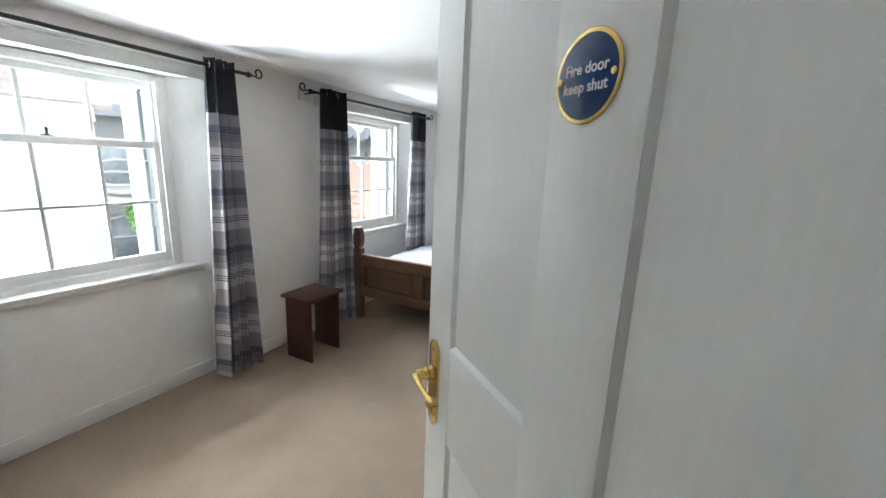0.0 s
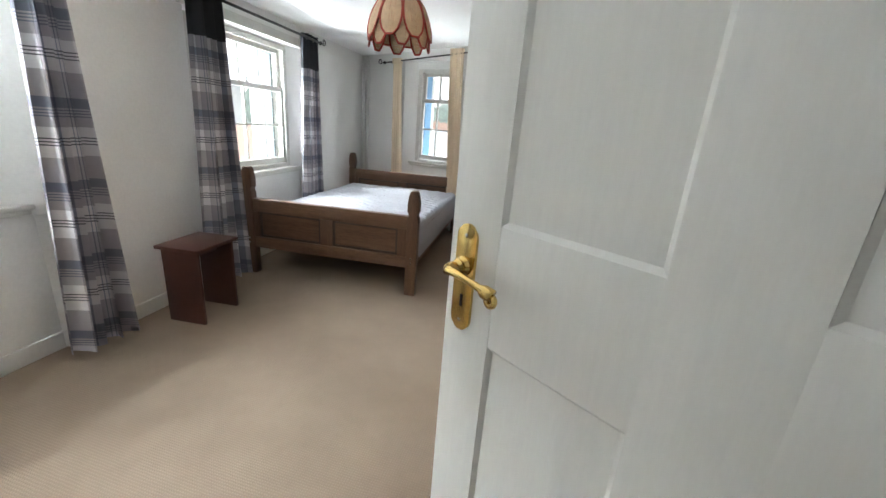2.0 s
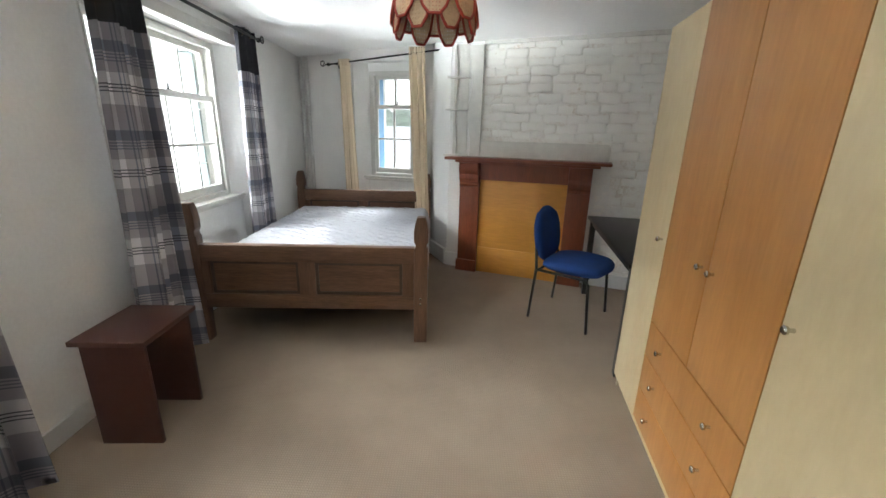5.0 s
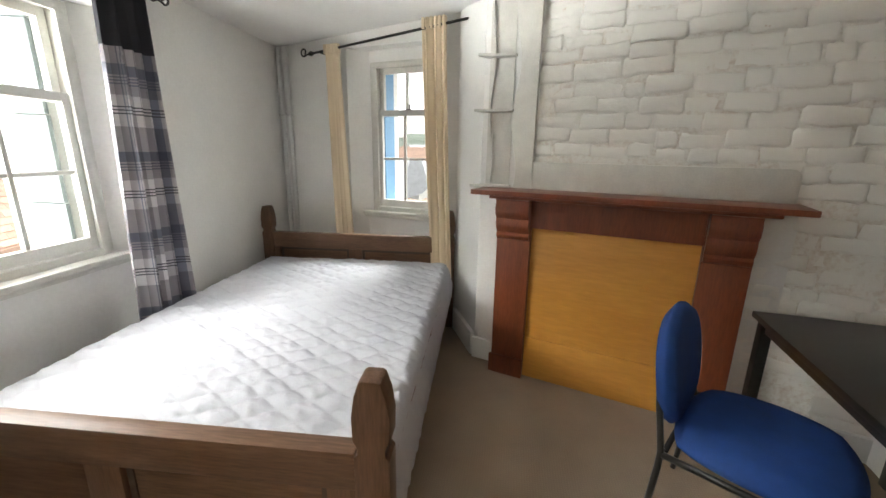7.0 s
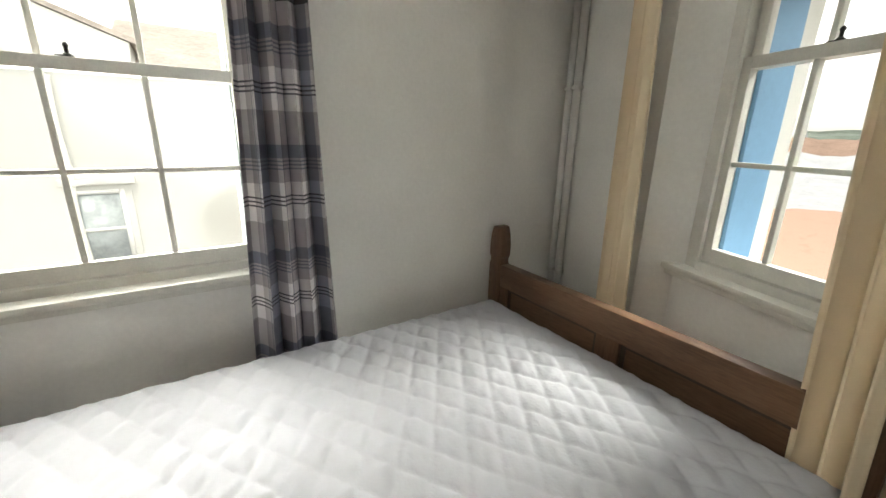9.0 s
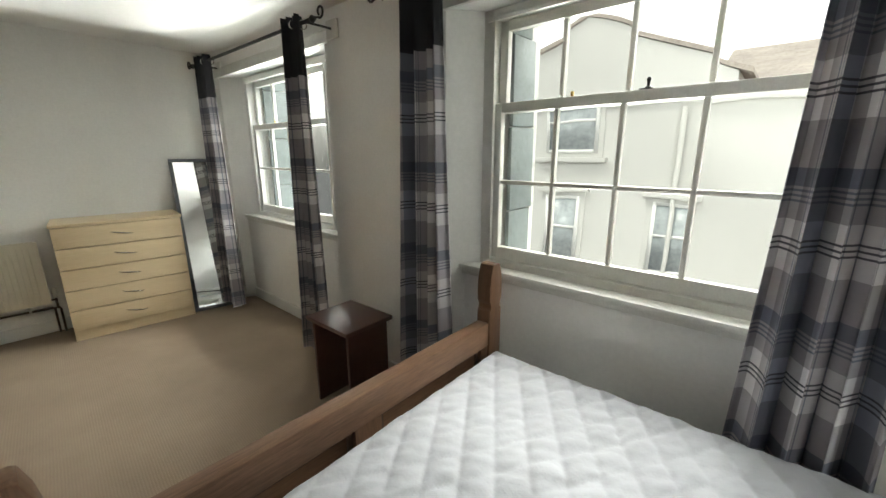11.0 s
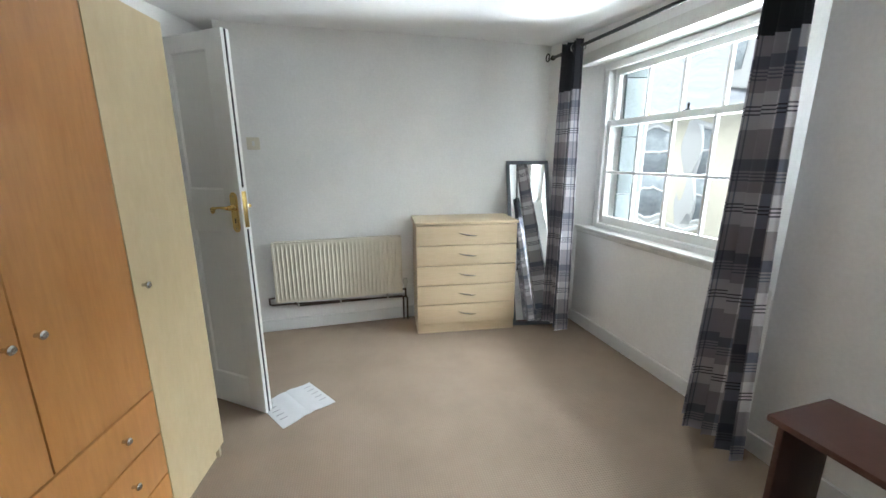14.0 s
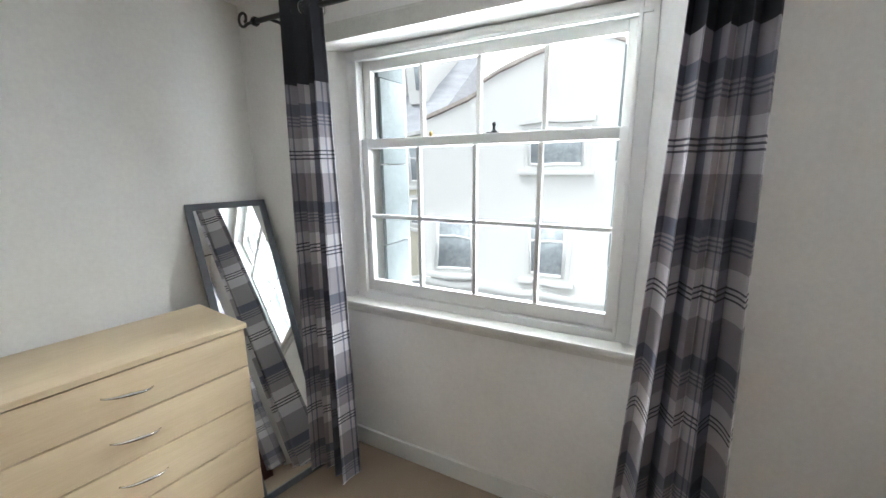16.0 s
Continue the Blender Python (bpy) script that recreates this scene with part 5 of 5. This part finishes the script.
# cream terrace with a slate roof and dormers further down the street
C = pose(-10.5, 0, -4.6, 0, 0, 90)
hC = thing("cream_terrace", C, "cream rendered terrace house with slate roof", "house")
part("wall", box(-14, -4.8, 0, 6, 0, 7.4), CREAMRENDER, hC)
part("roof", upright([(-14.3, 7.4), (-4.75, 7.4), (-4.75, 7.5), (-14.3, 7.5)], -0.4, 0.2), RENDER, hC)
bm = bmesh.new()
vs = [bm.verts.new(p) for p in ((-14.3, -0.3, 7.5), (-4.75, -0.3, 7.5), (-4.75, 4.5, 11.2), (-14.3, 4.5, 11.2), (-14.3, 4.5, 7.5), (-4.75, 4.5, 7.5))]
for q in ((0, 1, 2, 3), (3, 2, 5, 4), (1, 5, 2), (0, 3, 4), (0, 4, 5, 1)):
    bm.faces.new([vs[i] for i in q])
slope = part("slate_roof", bm, ROOFSLATE, hC, "dark grey slate roof", smooth=None)
for x in (-6.0, -7.6):
    part("dormer", box(x - 0.6, x + 0.6, 0.7, 3.5, 8.4, 9.9, 0.02), RENDER, slope)
    part("dormer_window", box(x - 0.32, x + 0.32, 0.66, 0.70, 8.75, 9.6), FARGLASS, slope)
    part("dormer_bar", box(x - 0.03, x + 0.03, 0.64, 0.67, 8.75, 9.6), RENDER, slope)
for x in (-5.8, -8.0, -10.2):
    for z in (1.0, 3.9, 5.6):
        house_window(hC, pose(x, 0, z), 0.8, 1.25, hood=False)
part("street_sign", lathe([(0.22, 0), (0.22, 0.03)], 20, pose(-5.0, -0.12, 4.3, 90)), SIGNRED, hC, "round red sign")
part("chimney", box(-5.6, -4.9, 3.2, 4.4, 9.5, 12.2, 0.02), TILE, hC)

# white houses beyond the gap, and a low clay-tiled roof
D = pose(-17, 0, -4.6, 0, 0, 90)
hD = thing("white_terrace", D, "white rendered houses beyond a side street", "house")
part("wall", box(6.5, 26, 0, 6, 0, 7.6), RENDER, hD)
bm = upright([(6.2, 7.6), (26, 7.6), (26, 7.9), (6.2, 7.9)], -0.4, 6.2)
part("roof", bm, ROOFSLATE, hD)
for x in (8.0, 10.4, 13, 16, 19):
    for z in (2.0, 4.9):
        house_window(hD, pose(x, 0, z), 1.3, 1.3)
part("balcony", box(7.0, 11.5, -0.9, 0.0, 4.45, 4.6, 0.01), RENDER, hD)
part("balcony_rail", box(7.0, 11.5, -0.9, -0.85, 5.3, 5.36, 0.01), RENDER, hD)

hE = thing("tiled_outbuilding", pose(-7.6, 6.7, -4.6, 0, 0, 70), "low white building with an old clay-tiled roof", "house")
part("wall", box(0, 9, 0, 4.6, 0, 4.4), RENDER, hE)
house_window(hE, pose(1.5, 0, 2.7), 1.1, 1.0, hood=False), house_window(hE, pose(4.5, 0, 2.7), 1.1, 1.0, hood=False)
part("verge_board", box(-0.26, -0.2, -0.35, 3.2, -0.02, 0.16, 0.01, pose(0, 0, 4.35) @ Matrix.Rotation(radians(25), 4, "X")), RENDER, hE)
roofE = part("roof", upright([(-0.2, 0), (9.2, 0), (9.2, 0.1), (-0.2, 0.1)], -0.3, 3.2), TILE, hE, "weathered clay-tiled roof")
roofE.matrix_local = pose(0, 0, 4.35) @ Matrix.Rotation(radians(25), 4, "X")
rnd = random.Random(5)
tile_mesh = mesh_of("clay_tile", box(-0.122, 0.122, -0.02, 0.21, 0, 0.022, 0.004), TILE)
for r in range(16):
    for c in range(18):
        t = new("clay_tile", tile_mesh)
        t.parent = roofE
        t.matrix_local = pose(0.1 + c * 0.25 + 0.125 * (r % 2), -0.25 + r * 0.19, 0.105 + 0.008 * rnd.random(), -3 + rnd.uniform(-1, 1), 0, rnd.uniform(-1.5, 1.5))

# a shrub in the gap between the houses
bush = thing("shrub", pose(-8.2, 5.3, -4.6), "bright green leafy shrub by a wall", "shrub")
part("trunk", tube([(0, 0, 0), (0.1, 0.05, 2.0), (0.05, 0.1, 4.6)], 0.1, 8, taper=[0.14, 0.09, 0.04]), PINE, bush)
lb = bmesh.new()
for k in range(1500):
    a, b, r = rnd.uniform(0, math.tau), rnd.gauss(0, 0.55), rnd.uniform(0.5, 1.0) ** 0.4
    c = Vector((0.5 * r * math.cos(a) * math.cos(b), 0.5 * r * math.sin(a) * math.cos(b), 4.6 + 0.45 * r * math.sin(b) + 0.12 * math.sin(5 * a)))
    u = Vector((rnd.gauss(0, 1), rnd.gauss(0, 1), rnd.gauss(0, 1))).normalized()
    w = u.orthogonal().normalized() * 0.045
    u = u * 0.085
    lb.faces.new([lb.verts.new(p) for p in (c - u, c + w, c + u, c - w)])
part("crown", lb, LEAF, bush, "bright green small leaves", smooth=None)

pier = thing("brick_pier", pose(-8.3, 5.95, -4.6, 0, 0, 60), "old red-brown brick pier beside a shrub", "pier")
for k in range(60):
    part("brick_course", box(-0.24 - 0.01 * (k % 2), 0.24, -0.2, 0.2, 0.1 * k, 0.1 * k + 0.088, 0.008), TILE, pier)

# the view from the narrow window: a blue wall's edge, roofs, far houses and a wooded hill
for k, (x, y, w, d, h, rz, roof) in enumerate(((-1.5, 15, 7, 6, 2.6, 30, TILE), (-7, 26, 9, 7, 3.6, 5, ROOFSLATE), (1.5, 34, 9, 7, 4.0, -10, ROOFSLATE), (-12, 48, 14, 8, 4.2, 12, TILE), (-2, 60, 12, 8, 4.6, 0, ROOFSLATE), (-24, 70, 16, 9, 5.0, 6, ROOFSLATE))):
    hx = thing("town_house", pose(x, y, -4.6, 0, 0, rz), "pale rendered house below the end window", "house", "houses of the town")
    part("wall", box(-w / 2, w / 2, -d / 2, d / 2, 0, h), RENDER, hx)
    bm = bmesh.new()
    vs = [bm.verts.new(p) for p in ((-w / 2 - 0.2, -d / 2 - 0.3, h), (w / 2 + 0.2, -d / 2 - 0.3, h), (w / 2 + 0.2, 0, h + d * 0.33), (-w / 2 - 0.2, 0, h + d * 0.33), (-w / 2 - 0.2, d / 2 + 0.3, h), (w / 2 + 0.2, d / 2 + 0.3, h))]
    for q in ((0, 1, 2, 3), (3, 2, 5, 4), (1, 5, 2), (0, 3, 4), (0, 4, 5, 1)):
        bm.faces.new([vs[i] for i in q])
    part("roof", bm, roof, hx, smooth=None)
    for x2 in np.linspace(-w / 2 + 1.2, w / 2 - 1.2, 4):
        house_window(hx, pose(float(x2), -d / 2, 1.4), 0.9, 1.2, hood=False)
hill = bmesh.new()
hv = []
for j in range(9):
    row = []
    for i in range(81):
        x, y = -260 + 6 * i, 150 + 22 * j
        z = -4.7 + 21 * (j / 8) ** 0.8 * (0.75 + 0.35 * noise.noise(Vector((x * 0.011, j * 0.2, 0)))) + (3.0 * noise.noise(Vector((x * 0.13, y * 0.1, 2))) if j else 0)
        row.append(hill.verts.new((x, y, z)))
    hv.append(row)
for j in range(8):
    for i in range(80):
        hill.faces.new((hv[j][i], hv[j][i + 1], hv[j + 1][i + 1], hv[j + 1][i]))
setting("backdrop_hill", hill, FARLEAF, "distant wooded hillside", "hill", smooth=None)


# ---------- bare whitewashed bricks of the chimney breast ----------
rnd = random.Random(11)
brickwork = bpy.data.objects["wall_chimney"]


def brick(w, h, seed):
    """A worn brick face with rounded, uneven edges; x across, z up, the face at -y."""
    r = random.Random(seed)
    bm = bmesh.new()
    nx, nz = 5, 3
    g = []
    for j in range(nz + 1):
        row = []
        for i in range(nx + 1):
            edge = i in (0, nx) or j in (0, nz)
            x = (0, 0.012, w * 0.35, w * 0.65, w - 0.012, w)[i] + r.uniform(-0.006, 0.006)
            z = (0, 0.013, h - 0.013, h)[j] + r.uniform(-0.0065, 0.0065)
            if i in (0, nx) and j in (0, nz):
                x += 0.005 * (1 if i == 0 else -1)
                z += 0.004 * (1 if j == 0 else -1)
            y = (0.005 if edge else 0.0) + r.uniform(-0.0022, 0.0022)
            row.append(bm.verts.new((x, y, z)))
        g.append(row)
    for j in range(nz):
        for i in range(nx):
            bm.faces.new((g[j][i], g[j][i + 1], g[j + 1][i + 1], g[j + 1][i]))
    rim = [g[0][i] for i in range(nx + 1)] + [g[j][nx] for j in range(1, nz + 1)] + [g[nz][i] for i in range(nx - 1, -1, -1)] + [g[j][0] for j in range(nz - 1, 0, -1)]
    backs = [bm.verts.new((v.co.x, 0.034, v.co.z)) for v in rim]
    for k in range(len(rim)):
        k2 = (k + 1) % len(rim)
        bm.faces.new((rim[k], backs[k], backs[k2], rim[k2]))
    return mesh_of("brick", bm, BRICKPAINT, 50)


widths = (0.10, 0.18, 0.20, 0.23, 0.25, 0.22, 0.16, 0.21, 0.12, 0.19, 0.24, 0.21, 0.23, 0.11, 0.20, 0.22)
shapes = [brick(w, 0.078, k) for k, w in enumerate(widths)]
z = 0.02
course = 0
while z < 2.25:
    x = 1.135 if z < 1.15 else (1.235 if z < 1.32 else 0.004)
    x -= rnd.uniform(0.0, 0.02)
    high = rnd.choice((0.072, 0.079, 0.083, 0.090))
    while x < 1.74:
        k = rnd.randrange(len(widths))
        if x + widths[k] > 1.80:
            k = 0
        b = new("brick", shapes[k])
        b.parent = brickwork
        b.location = (x, (0.0085 if z < 1.2 else 0.0082 - 0.003 * x - 0.0015 * (z - 1.2)) + rnd.uniform(-0.006, 0.0045), z + 0.010 * math.sin(3.1 * x + 0.8 * course) + rnd.uniform(-0.011, 0.011))
        b.scale = (1, 1, high / 0.081 * rnd.uniform(0.97, 1.10))
        b.rotation_euler = (radians(rnd.uniform(-0.8, 0.8)), radians(rnd.uniform(-3.2, 3.2)), radians(rnd.uniform(-0.7, 0.7)))
        x += widths[k] + rnd.uniform(-0.006, 0.010)
    z += high
    course += 1
